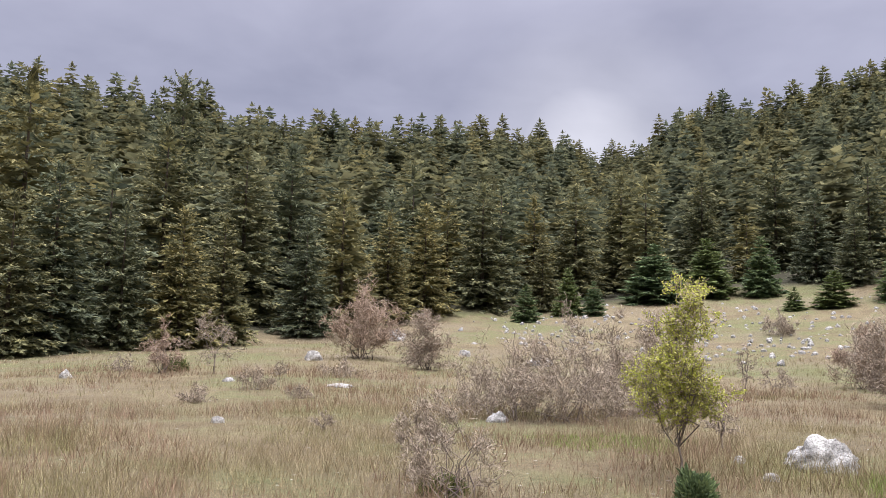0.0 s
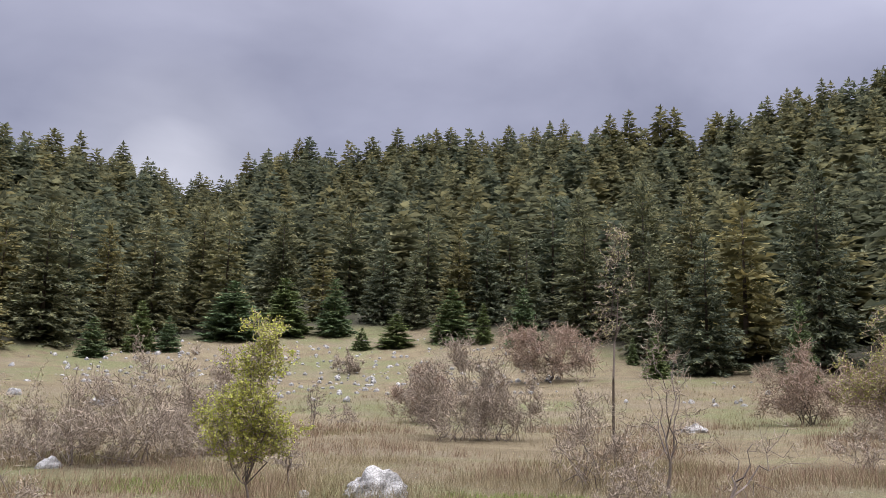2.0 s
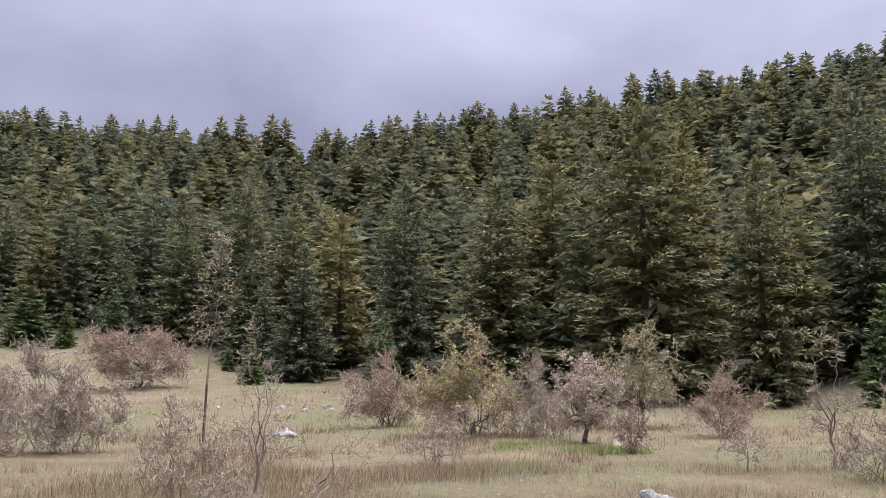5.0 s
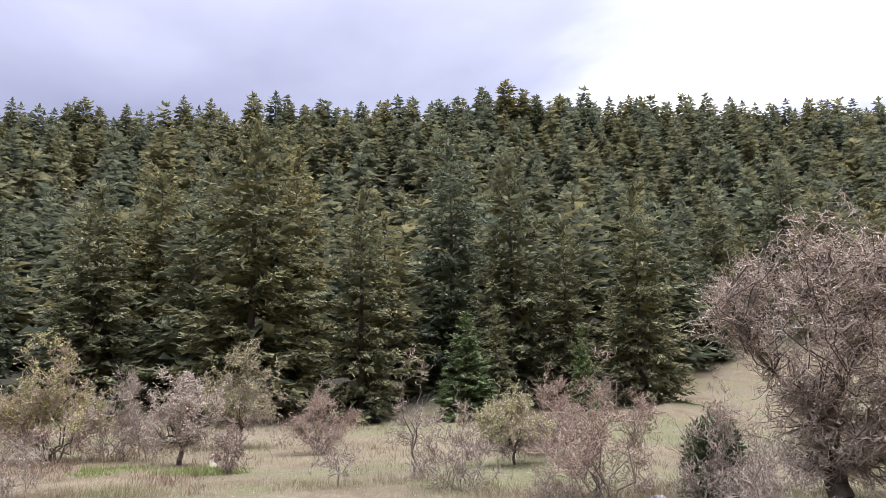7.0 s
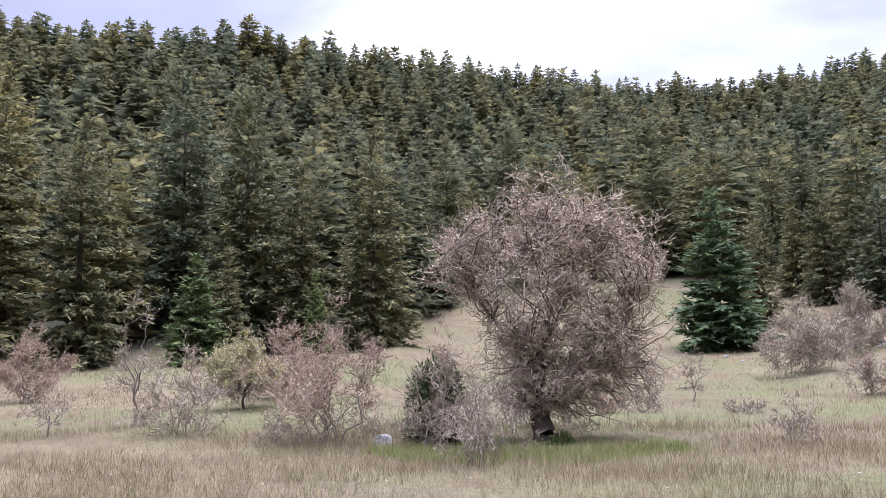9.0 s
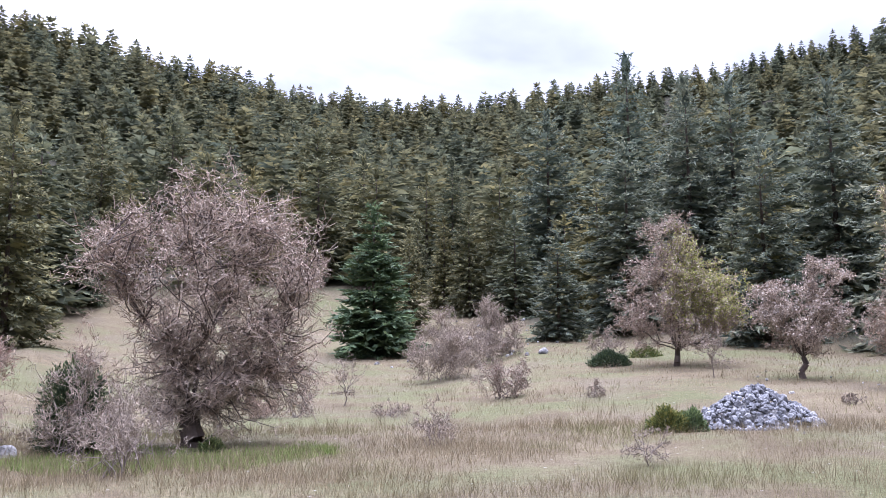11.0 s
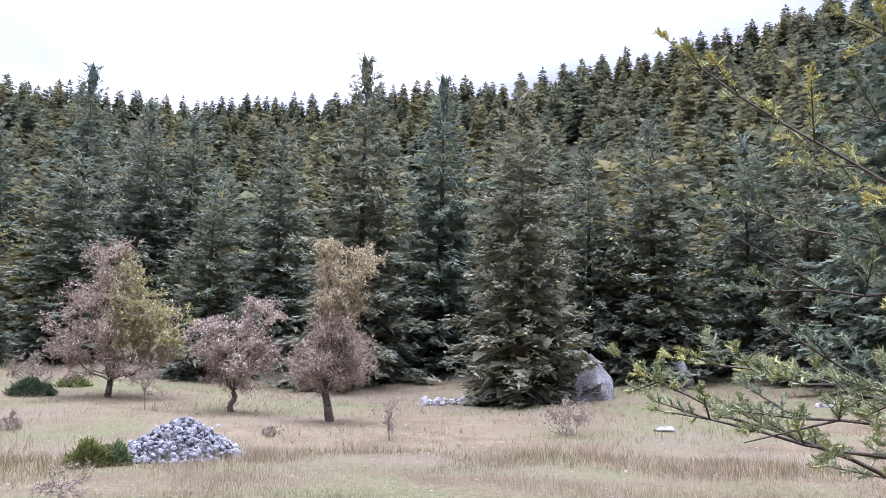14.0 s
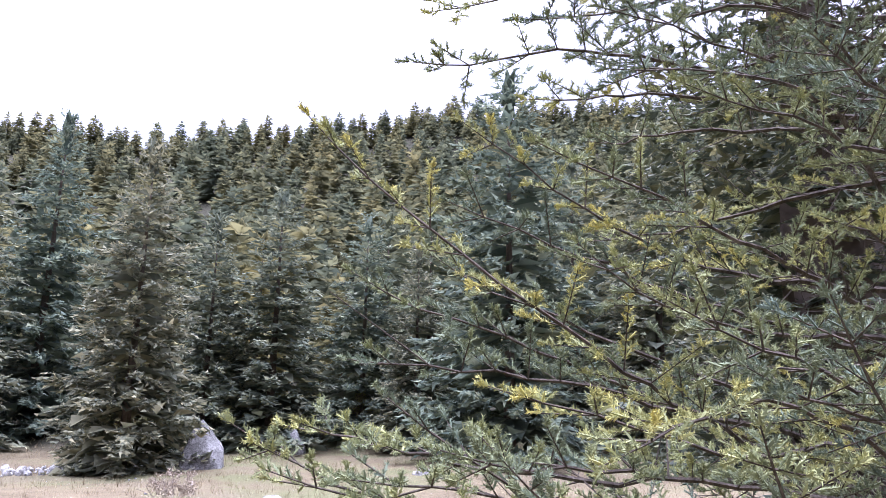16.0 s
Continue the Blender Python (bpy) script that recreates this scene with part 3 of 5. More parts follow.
# ---- the ground: one sheet to the horizon ----
def build_ground():
    radii = [0.0]
    r = 0.6
    while r < 420:
        radii.append(r)
        r += max(0.4, r * 0.034)
    radii += [450, 520, 620, 800, 1100, 1600, 2400, 3600]
    turns = 360
    verts, wooded = [], []
    for r in radii[1:]:
        for k in range(turns):
            az = 360.0 * k / turns
            a = radians(az)
            x, y = r * math.sin(a), r * math.cos(a)
            edge = land_row(az)[0]
            z = land_z(az, r)
            if r < 430:
                z += 0.05 * noise.noise((x * 0.45, y * 0.45, 0.0)) + 0.13 * noise.noise((x * 0.12, y * 0.12, 3.0)) * min(1, r / 15)
            verts.append((x, y, z))
            s = (r - edge - 1.5 + 3.0 * noise.noise((x * 0.2, y * 0.2, 7.0))) / 4.0
            wooded.append(min(1.0, max(0.0, s)))
    faces = []
    for i in range(len(radii) - 2):
        for k in range(turns):
            j = (k + 1) % turns
            faces.append((i * turns + k, (i + 1) * turns + k, (i + 1) * turns + j, i * turns + j))
    me = mesh("ground", verts, faces, mat_meadow, True)
    att = me.attributes.new("wooded", "FLOAT", "POINT")
    att.data.foreach_set("value", np.asarray(wooded, dtype=np.float32))
    bm = bmesh.new()
    bm.from_mesh(me)
    bm.verts.ensure_lookup_table()
    bm.faces.new([bm.verts[k] for k in range(turns)])
    bmesh.ops.recalc_face_normals(bm, faces=bm.faces[:])
    if sum(f.normal.z for f in list(bm.faces)[:200]) < 0:
        bmesh.ops.reverse_faces(bm, faces=bm.faces[:])
    for f in bm.faces:
        f.smooth = True
    bm.to_mesh(me)
    bm.free()
    tagged(new("ground", me), "dry straw-coloured meadow rising into dark forest floor", "ground", kind="structure")


build_ground()

# ---- firs ----
def toned(me, tones, name="tone"):
    me.attributes.new(name, "FLOAT", "POINT").data.foreach_set("value", tones.astype(np.float32))
    return me


def fir_kind(seed, height, radius, whorls, per, dens, tufts, tuft, mat, ragged=0.22, bare=0.04, blunt=0.75, girth=0.24, up=0.0, loose=0.26, frond=1.0, inner=0.16, skirt=0.0, wide=0.5):
    rng = np.random.RandomState(seed)
    v, f = fir_crown(rng, height, radius, whorls, per, dens, tufts, tuft, ragged, bare, blunt, up, 3, loose, frond, inner)
    if skirt:
        v2, f2 = fir_skirts(rng, height * 0.97, radius * skirt, int(whorls * 0.95), per + 1, bare, blunt, 0.28, 3, ragged, wide)
        v, f = np.concatenate([v, v2]), np.concatenate([f, f2 + len(v)])
    crown = mesh("fir_crown", v, f, mat)
    ts, sides = fir_trunk(height, girth)
    v, f = tubes(ts, sides)
    f = np.concatenate([f[:, [0, 1, 2]], f[:, [0, 2, 3]]])
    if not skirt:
        # the cone takes the dark bark colour to stand for shade inside the crown
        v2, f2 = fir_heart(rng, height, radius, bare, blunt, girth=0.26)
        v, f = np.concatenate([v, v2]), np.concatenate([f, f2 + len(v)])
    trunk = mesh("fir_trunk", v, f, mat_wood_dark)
    return dict(crown=crown, trunk=trunk, height=height, radius=radius)


EDGE_FIRS = [fir_kind(s, 15.0, 3.8, w, 9, 8.4, 1, 0.32, mat_needles, rg, b, bl, frond=0.5, inner=0.38, skirt=0.6, loose=0.34)
             for s, w, rg, b, bl in ((1, 24, 0.22, 0.02, 0.62), (2, 21, 0.28, 0.03, 0.5), (3, 25, 0.18, 0.02, 0.74), (4, 21, 0.32, 0.06, 0.42), (5, 23, 0.25, 0.04, 0.58))]
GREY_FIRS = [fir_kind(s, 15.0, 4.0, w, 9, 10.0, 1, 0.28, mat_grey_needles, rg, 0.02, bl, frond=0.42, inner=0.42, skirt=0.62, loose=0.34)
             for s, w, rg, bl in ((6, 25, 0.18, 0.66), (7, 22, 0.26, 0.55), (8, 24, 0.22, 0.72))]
YOUNG_FIRS = [fir_kind(s, 5.0, 1.6, 17, 9, 15.0, 3, 0.16, mat_young, 0.15, 0.02, 0.85, 0.09, 0.08, skirt=0.75, wide=0.5) for s in (21, 22)]
MID_FIRS = [fir_kind(s, 14.0, 3.6, 16, 7, 2.8, 1, 0.4, mat_needles, rg, 0.05, bl, loose=0.4, frond=0.75, inner=0.4, skirt=0.82, wide=0.6) for s, rg, bl in ((31, 0.22, 0.5), (32, 0.3, 0.42), (33, 0.18, 0.6), (34, 0.26, 0.47))]


def plain_fir(seed, blunt, ragged):
    rng = np.random.RandomState(seed)
    v, f = fir_skirts(rng, 14.0, 3.6, 18, 9, 0.05, blunt, 0.25, 3, ragged, 0.6)
    v2, f2 = tubes(*fir_trunk(13.8, 0.24, 5))
    return dict(crown=mesh("fir_crown", v, f, mat_needles), trunk=mesh("fir_trunk", v2, f2, mat_wood_dark), height=14.0, radius=3.6)


RIDGE_FIRS = [plain_fir(s, b, r) for s, b, r in ((61, 0.6, 0.25), (62, 0.5, 0.34), (63, 0.68, 0.2), (64, 0.56, 0.3))]


def stand_fir(kind, az, d, height, radius, label, group):
    ob = new("fir_tree")
    k, w = height / kind["height"], radius / kind["radius"]
    ob.matrix_world = Matrix.LocRotScale(spot(az, d, 0.15), Euler((0, 0, RND.uniform(0, 6.28))), (w, w, k))
    part("trunk", kind["trunk"], ob)
    part("crown", kind["crown"], ob)
    return tagged(ob, label, "fir tree", group)


TAKEN = []


def fir(az, d, height, radius):
    """A fir at the forest's edge."""
    TAKEN.append((d * math.sin(radians(az)), d * math.cos(radians(az)), radius))
    if height < 7.0:
        return stand_fir(YOUNG_FIRS[RND.randint(2)], az, d, height, radius, "young bright green fir at the foot of the forest", "young firs at the edge")
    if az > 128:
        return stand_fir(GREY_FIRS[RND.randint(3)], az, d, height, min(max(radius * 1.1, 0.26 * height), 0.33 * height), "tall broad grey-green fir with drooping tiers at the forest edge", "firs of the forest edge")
    kinds = (1, 3) if height > 17 else (0, 1, 2, 4)
    return stand_fir(EDGE_FIRS[kinds[RND.randint(len(kinds))]], az, d, height, min(max(radius, 0.22 * height), 0.3 * height), "tall dark green fir with drooping tiers at the forest edge", "firs of the forest edge")


def ridge_fir(az, d, height):
    TAKEN.append((d * math.sin(radians(az)), d * math.cos(radians(az)), 1.5))
    return stand_fir(RIDGE_FIRS[RND.randint(4)], az, d, height, height * RND.uniform(0.24, 0.31), "dark fir standing up from the wooded skyline", "firs of the skyline")


fir(-26.8, 56.2, 16.8, 4.33)
fir(-24.8, 51.3, 11.0, 3.27)
fir(-27.2, 48.1, 8.8, 3.22)
fir(-17.7, 99.5, 22.0, 3.67)
fir(-18.5, 65.8, 14.9, 4.85)
fir(-20.8, 54.0, 9.0, 2.17)
fir(-17.2, 53.9, 9.0, 2.71)
fir(-14.6, 56.4, 9.0, 3.02)
fir(-13.4, 68.6, 15.1, 4.37)
fir(-10.4, 75.2, 15.2, 5.04)
fir(-9.2, 63.8, 9.0, 3.21)
fir(-6.8, 83.0, 11.3, 3.06)
fir(-3.7, 76.0, 10.0, 3.31)
fir(-1.2, 81.9, 11.1, 3.29)
fir(2.7, 87.6, 13.4, 4.11)
fir(6.2, 97.7, 12.2, 3.60)
fir(6.8, 90.0, 8.3, 2.41)
fir(9.0, 99.2, 13.8, 3.99)
fir(14.2, 93.7, 6.3, 3.77)
fir(12.0, 105.3, 15.0, 4.59)
fir(17.2, 107.0, 13.2, 4.66)
fir(17.5, 96.0, 6.3, 3.22)
fir(20.8, 95.4, 6.4, 2.40)
fir(21.7, 110.1, 13.7, 5.53)
fir(24.0, 101.3, 10.4, 5.09)
fir(26.2, 97.6, 8.5, 4.25)
fir(25.0, 88.0, 3.6, 2.21)
fir(22.7, 86.8, 2.4, 1.16)
fir(5.7, 80.2, 3.7, 1.61)
fir(10.2, 85.0, 3.5, 1.42)
fir(8.5, 85.8, 5.0, 1.72)
fir(29.2, 100.0, 11.6, 4.02)
fir(31.1, 99.3, 11.7, 2.99)
fir(28.8, 90.1, 5.9, 2.72)
fir(37.7, 88.1, 12.5, 3.54)
fir(37.3, 108.5, 15.1, 4.00)
fir(41.6, 92.8, 17.4, 3.42)
fir(44.7, 87.0, 16.8, 3.50)
fir(45.5, 70.8, 11.7, 3.09)
fir(43.0, 76.1, 8.3, 2.30)
fir(52.3, 68.3, 16.1, 2.97)
fir(58.7, 58.4, 15.5, 4.50)
fir(62.5, 72.0, 17.5, 4.34)
fir(51.1, 57.9, 6.0, 1.16)
fir(42.3, 67.0, 3.6, 1.12)
fir(40.8, 76.1, 2.5, 0.64)
fir(30.9, 89.5, 4.5, 1.20)
fir(33.6, 86.8, 6.1, 2.04)
fir(41.6, 87.8, 17.1, 3.24)
fir(68.5, 54.2, 19.7, 5.09)
fir(71.3, 59.1, 18.0, 3.96)
fir(75.8, 52.0, 14.5, 2.96)
fir(82.0, 62.0, 19.4, 4.15)
fir(86.1, 57.7, 18.0, 3.87)
fir(65.7, 65.3, 18.4, 2.85)
fir(82.9, 50.4, 6.6, 2.03)
fir(84.9, 52.3, 7.2, 1.58)
fir(94.5, 58.7, 15.6, 3.15)
fir(89.7, 56.8, 13.1, 2.86)
fir(99.6, 86.5, 16.8, 3.48)
fir(103.9, 99.5, 17.8, 4.33)
fir(113.4, 108.0, 18.2, 5.43)
TAKEN.append((54.1, -27.9, 3.5))
stand_fir(YOUNG_FIRS[0], 117.3, 60.9, 11.2, 3.6, "bright green bushy fir standing alone on the meadow", "firs of the forest edge")
fir(90.6, 51.6, 5.5, 1.04)
fir(99.0, 80.1, 9.2, 2.68)
fir(119.7, 70.0, 9.2, 1.88)
fir(120.3, 85.8, 7.9, 1.73)
fir(122.1, 80.7, 9.1, 2.16)
fir(123.8, 77.0, 10.5, 2.58)
fir(126.2, 76.8, 9.0, 2.06)
fir(122.7, 94.0, 15.3, 3.46)
fir(129.8, 56.9, 7.5, 2.29)
fir(134.5, 60.5, 13.8, 4.26)
fir(138.6, 70.0, 19.6, 3.99)
fir(134.8, 81.3, 23.9, 3.54)
fir(143.0, 53.9, 12.9, 3.07)
fir(147.3, 59.1, 16.6, 3.37)
fir(129.3, 80.0, 18.8, 3.48)
fir(141.4, 73.1, 19.7, 3.18)
fir(138.3, 76.1, 20.4, 3.31)
fir(152.9, 49.7, 20.1, 4.33)
fir(158.4, 53.5, 19.5, 2.69)
fir(163.9, 38.1, 14.9, 3.44)
fir(172.7, 46.0, 14.0, 4.01)
fir(178.7, 47.0, 12.9, 2.36)
fir(182.3, 44.0, 11.2, 2.51)
fir(168.5, 46.3, 12.7, 1.86)
fir(188.6, 39.7, 19.7, 2.93)
fir(193.0, 46.9, 17.0, 2.83)
fir(198.6, 44.0, 17.8, 2.95)
ridge_fir(-17.7, 182, 16.1)
ridge_fir(-16.3, 182, 15.7)
ridge_fir(-12.0, 185, 9.1)
ridge_fir(-11.1, 185, 11.5)
ridge_fir(-8.6, 186, 13.6)
ridge_fir(-7.8, 186, 14.0)
ridge_fir(-6.3, 187, 12.5)
ridge_fir(-5.3, 189, 12.3)
ridge_fir(-2.4, 194, 12.1)
ridge_fir(-0.4, 196, 12.7)
ridge_fir(2.4, 207, 13.9)
ridge_fir(3.9, 220, 14.7)
ridge_fir(6.5, 235, 14.5)
ridge_fir(9.2, 277, 12.4)
ridge_fir(11.4, 291, 13.9)
ridge_fir(14.5, 264, 16.8)
ridge_fir(18.6, 236, 15.1)
ridge_fir(24.7, 230, 15.3)
ridge_fir(27.4, 227, 14.0)
ridge_fir(17.9, 236, 14.6)
ridge_fir(22.9, 232, 13.7)
ridge_fir(28.4, 226, 14.3)
ridge_fir(32.5, 222, 13.9)
ridge_fir(34.2, 218, 12.4)
ridge_fir(36.3, 216, 14.0)
ridge_fir(38.5, 218, 11.6)
ridge_fir(39.5, 219, 15.9)
ridge_fir(42.9, 225, 19.1)
ridge_fir(43.8, 225, 18.5)
ridge_fir(46.6, 223, 15.5)
ridge_fir(47.5, 219, 14.7)
ridge_fir(49.8, 207, 13.5)
ridge_fir(40.8, 222, 17.3)
ridge_fir(51.0, 201, 13.2)
ridge_fir(53.1, 196, 13.5)
ridge_fir(56.3, 196, 12.8)
ridge_fir(57.3, 196, 14.0)
ridge_fir(59.9, 196, 12.0)
ridge_fir(63.5, 196, 14.9)
ridge_fir(65.3, 196, 14.3)
ridge_fir(68.2, 196, 15.3)
ridge_fir(69.7, 196, 15.5)
ridge_fir(72.8, 196, 12.8)
ridge_fir(75.7, 196, 11.9)
ridge_fir(77.6, 196, 12.3)
ridge_fir(79.4, 196, 13.0)
ridge_fir(81.9, 196, 10.5)
ridge_fir(84.4, 196, 14.3)
ridge_fir(86.1, 196, 15.8)
ridge_fir(87.3, 196, 12.2)
ridge_fir(88.3, 196, 11.3)
ridge_fir(89.9, 200, 11.3)
ridge_fir(91.5, 205, 9.6)
ridge_fir(94.7, 212, 12.3)
ridge_fir(96.5, 217, 8.8)
ridge_fir(98.6, 221, 10.7)
ridge_fir(102.5, 229, 9.7)
ridge_fir(106.2, 236, 12.5)
ridge_fir(109.5, 244, 8.7)
ridge_fir(112.3, 254, 10.4)
ridge_fir(115.6, 258, 12.7)
ridge_fir(116.9, 261, 8.6)
ridge_fir(119.6, 266, 10.2)
ridge_fir(114.3, 256, 11.1)
ridge_fir(122.0, 271, 11.9)
ridge_fir(128.1, 262, 8.5)
ridge_fir(130.8, 260, 10.4)
ridge_fir(137.7, 247, 8.7)
ridge_fir(144.7, 236, 9.1)
ridge_fir(146.6, 232, 8.1)
ridge_fir(149.1, 230, 9.7)
ridge_fir(127.1, 266, 9.4)
ridge_fir(139.4, 246, 8.6)
ridge_fir(143.0, 240, 8.5)
ridge_fir(159.9, 210, 10.0)
ridge_fir(165.0, 205, 6.2)
ridge_fir(169.3, 202, 7.0)
ridge_fir(172.5, 201, 7.0)
ridge_fir(175.3, 201, 9.3)
ridge_fir(177.3, 201, 7.8)
ridge_fir(179.6, 201, 8.8)
ridge_fir(181.6, 201, 7.0)
ridge_fir(184.2, 201, 8.8)


# the rest of the forest: nearer trees one by one, farther ones as one mass
def fill_forest():
    rng = np.random.RandomState(5)
    cells = {}

    def clear(x, y, gap):
        cx, cy = int(x // 8), int(y // 8)
        for i in (-1, 0, 1):
            for j in (-1, 0, 1):
                for (u, v, g) in cells.get((cx + i, cy + j), ()):
                    if (u - x) ** 2 + (v - y) ** 2 < (0.5 * (gap + g)) ** 2:
                        return False
        return True

    for x, y, g in TAKEN:
        cells.setdefault((int(x // 8), int(y // 8)), []).append((x, y, g * 1.6))
    far, near = [], 0
    for _ in range(42000):
        az = rng.uniform(-40, 222)
        edge, _e, ridge, _f = land_row(az)
        s = rng.rand() ** 0.8
        d = edge + 2.5 + (ridge - edge + 12) * s
        gap = 5.0 + 1.2 * s + rng.uniform(-0.6, 0.8)
        if d > ridge - 24:
            gap = 3.6
        x, y = d * math.sin(radians(az)), d * math.cos(radians(az))
        if not clear(x, y, gap):
            continue
        cells.setdefault((int(x // 8), int(y // 8)), []).append((x, y, gap))
        height = rng.uniform(10.5, 15.0) if rng.rand() < 0.75 else rng.uniform(7, 10.5)
        if d > ridge - 30:
            height = rng.uniform(8.0, 13.4) if az < 135 else rng.uniform(5.5, 9.5)
        if d < edge + 16 and near < 170 and -32 < az < 205:
            near += 1
            stand_fir(MID_FIRS[rng.randint(4)], az, d, height, height * rng.uniform(0.25, 0.31), "dark green fir inside the forest", "firs inside the forest")
        else:
            far.append((x, y, land_z(az, d) - 0.2, height, height * rng.uniform(0.27, 0.35), rng.uniform(0, 6.28)))
    kinds = []
    for seed, blunt, ragged in ((41, 0.62, 0.2), (42, 0.5, 0.3), (43, 0.7, 0.22), (44, 0.44, 0.32), (45, 0.58, 0.26), (46, 0.52, 0.24)):
        r2 = np.random.RandomState(seed)
        v, f = fir_skirts(r2, 3.4, 1.0, 14, 8, 0.03, blunt, 0.22, 1, ragged, 0.75)
        kinds.append((v * np.array([1.0, 1.0, 1 / 3.4]), f))
    V, F, T, n = [], [], [], 0
    for i, (x, y, z, h, r, turn) in enumerate(far):
        v, f = kinds[i % 6]
        c, s = math.cos(turn), math.sin(turn)
        w = np.empty_like(v)
        w[:, 0] = (v[:, 0] * c - v[:, 1] * s) * r + x
        w[:, 1] = (v[:, 0] * s + v[:, 1] * c) * r + y
        w[:, 2] = v[:, 2] * h + z
        V.append(w), F.append(f + n), T.append(np.full(len(v), rng.rand()))
        n += len(v)
    me = toned(mesh("hillside_woods", np.concatenate(V), np.concatenate(F), mat_woods), np.concatenate(T), "tree_tone")
    tagged(new("hillside_woods", me), "dense dark fir woods covering the hillside", "forest", kind="stuff")
    print("woods", len(far), "near", near, "faces", sum(len(f) for f in F))


fill_forest()

# ---- shrubs and small trees on the meadow ----
def woody_kind(seeds, mat, leaf=None, count=0, leaf_size=0.05, leaf_low=0.22, **how):
    """Shapes of one kind in a unit box; stems keep their true girth when stood."""
    return dict(seeds=seeds, how=how, leaf=leaf, count=count, leaf_size=leaf_size, mat=mat, low=leaf_low)


KINDS = dict(
    thicket=woody_kind((1, 2, 3), mat_twig_grey, limbs=16, boughs=70, twigs=900, fine=2700, r=0.013, low=0.02, mid=0.5, foot=0.6, hollow=0.1, rise=0.55),
    hedge=woody_kind((4, 5, 6), mat_twig_pink, mat_rust, 700, 0.04, limbs=11, boughs=70, twigs=850, fine=2800, r=0.019, low=0.02, mid=0.5, foot=0.35, hollow=0.1, rise=0.45),
    pink=woody_kind((7,), mat_twig_pink, mat_rust, 2600, 0.07, limbs=8, boughs=70, twigs=800, fine=3200, r=0.035, trunk=0.25, low=0.25, mid=0.6),
    leafy=woody_kind((8, 9), mat_twig_grey, mat_rust, 1500, 0.05, 0.0, limbs=8, boughs=60, twigs=650, fine=2600, r=0.024, low=0.05, mid=0.5),
    round=woody_kind((10, 11, 12), mat_twig_tan, mat_blossom, 4200, 0.055, limbs=8, boughs=70, twigs=900, fine=3600, r=0.04, trunk=0.14, low=0.08, mid=0.56, hollow=0.2),
    tall=woody_kind((13,), mat_twig_tan, mat_blossom, 4200, 0.07, limbs=9, boughs=80, twigs=900, fine=3400, r=0.042, trunk=0.2, low=0.15, mid=0.5, reach=0.18),
    mixed=woody_kind((14,), mat_twig_pink, mat_fresh, 3000, 0.07, limbs=10, boughs=70, twigs=800, fine=3200, r=0.026, low=0.02, mid=0.5, hollow=0.2),
    pale=woody_kind((15, 16), mat_twig_grey, mat_pale, 4200, 0.06, limbs=8, boughs=60, twigs=700, fine=2600, r=0.024, trunk=0.1, low=0.06, mid=0.5, hollow=0.2),
    lime=woody_kind((17,), mat_twig_grey, mat_lime, 21000, 0.033, 0.26, limbs=9, boughs=130, twigs=2600, fine=3600, r=0.010, trunk=0.16, low=0.1, mid=0.55, hollow=0.0, reach=0.2, lobes=((0.0, 0.56, 0.2, 0.26), (0.03, 0.78, 0.16, 0.18), (-0.05, 0.46, 0.19, 0.17), (0.05, 0.37, 0.18, 0.14))),
    sapling=woody_kind((18, 19, 20), mat_twig_grey, limbs=5, boughs=30, twigs=260, fine=950, kink=0.04, r=0.017, trunk=0.22, low=0.12, mid=0.5, rise=0.4),
    low=woody_kind((21, 22, 23), mat_twig_grey, limbs=14, boughs=45, twigs=420, fine=1500, r=0.014, low=0.0, mid=0.45, foot=0.6, hollow=0.1, rise=0.4),
    dead=woody_kind((24,), mat_twig_grey, mat_pale, 260, 0.05, limbs=2, boughs=26, twigs=110, fine=260, r=0.0095, trunk=0.45, low=0.3, mid=0.72, lean=0.12),
    arched=woody_kind((25,), mat_twig_grey, limbs=3, boughs=12, twigs=70, fine=120, r=0.022, trunk=0.25, low=0.1, mid=0.6, lean=0.7),
)
LOOKS = dict(
    thicket=("bare grey-brown thorn thicket standing in dry grass", "bush"), hedge=("bare reddish-grey hawthorn bush on the meadow", "bush"),
    pink=("round pinkish bush with a dark trunk", "bush"), leafy=("thorn bush with withered brown leaves at its foot", "bush"),
    round=("small spreading thorn tree with pale buds", "tree"), tall=("slender tall thorn tree with pale new leaves", "tree"),
    mixed=("large bush half yellow-green and half bare", "bush"), pale=("pale green budding thorn tree", "tree"),
    lime=("small tree in fresh lime-green leaf with bare lower twigs", "tree"), sapling=("thin bare sapling in the dry grass", "sapling"),
    low=("low bare twiggy bush in the grass", "bush"), dead=("tall leaning half-dead sapling with few buds", "sapling"),
    arched=("low sapling with one long arched bare branch", "sapling"),
)
woody_rng = np.random.RandomState(77)


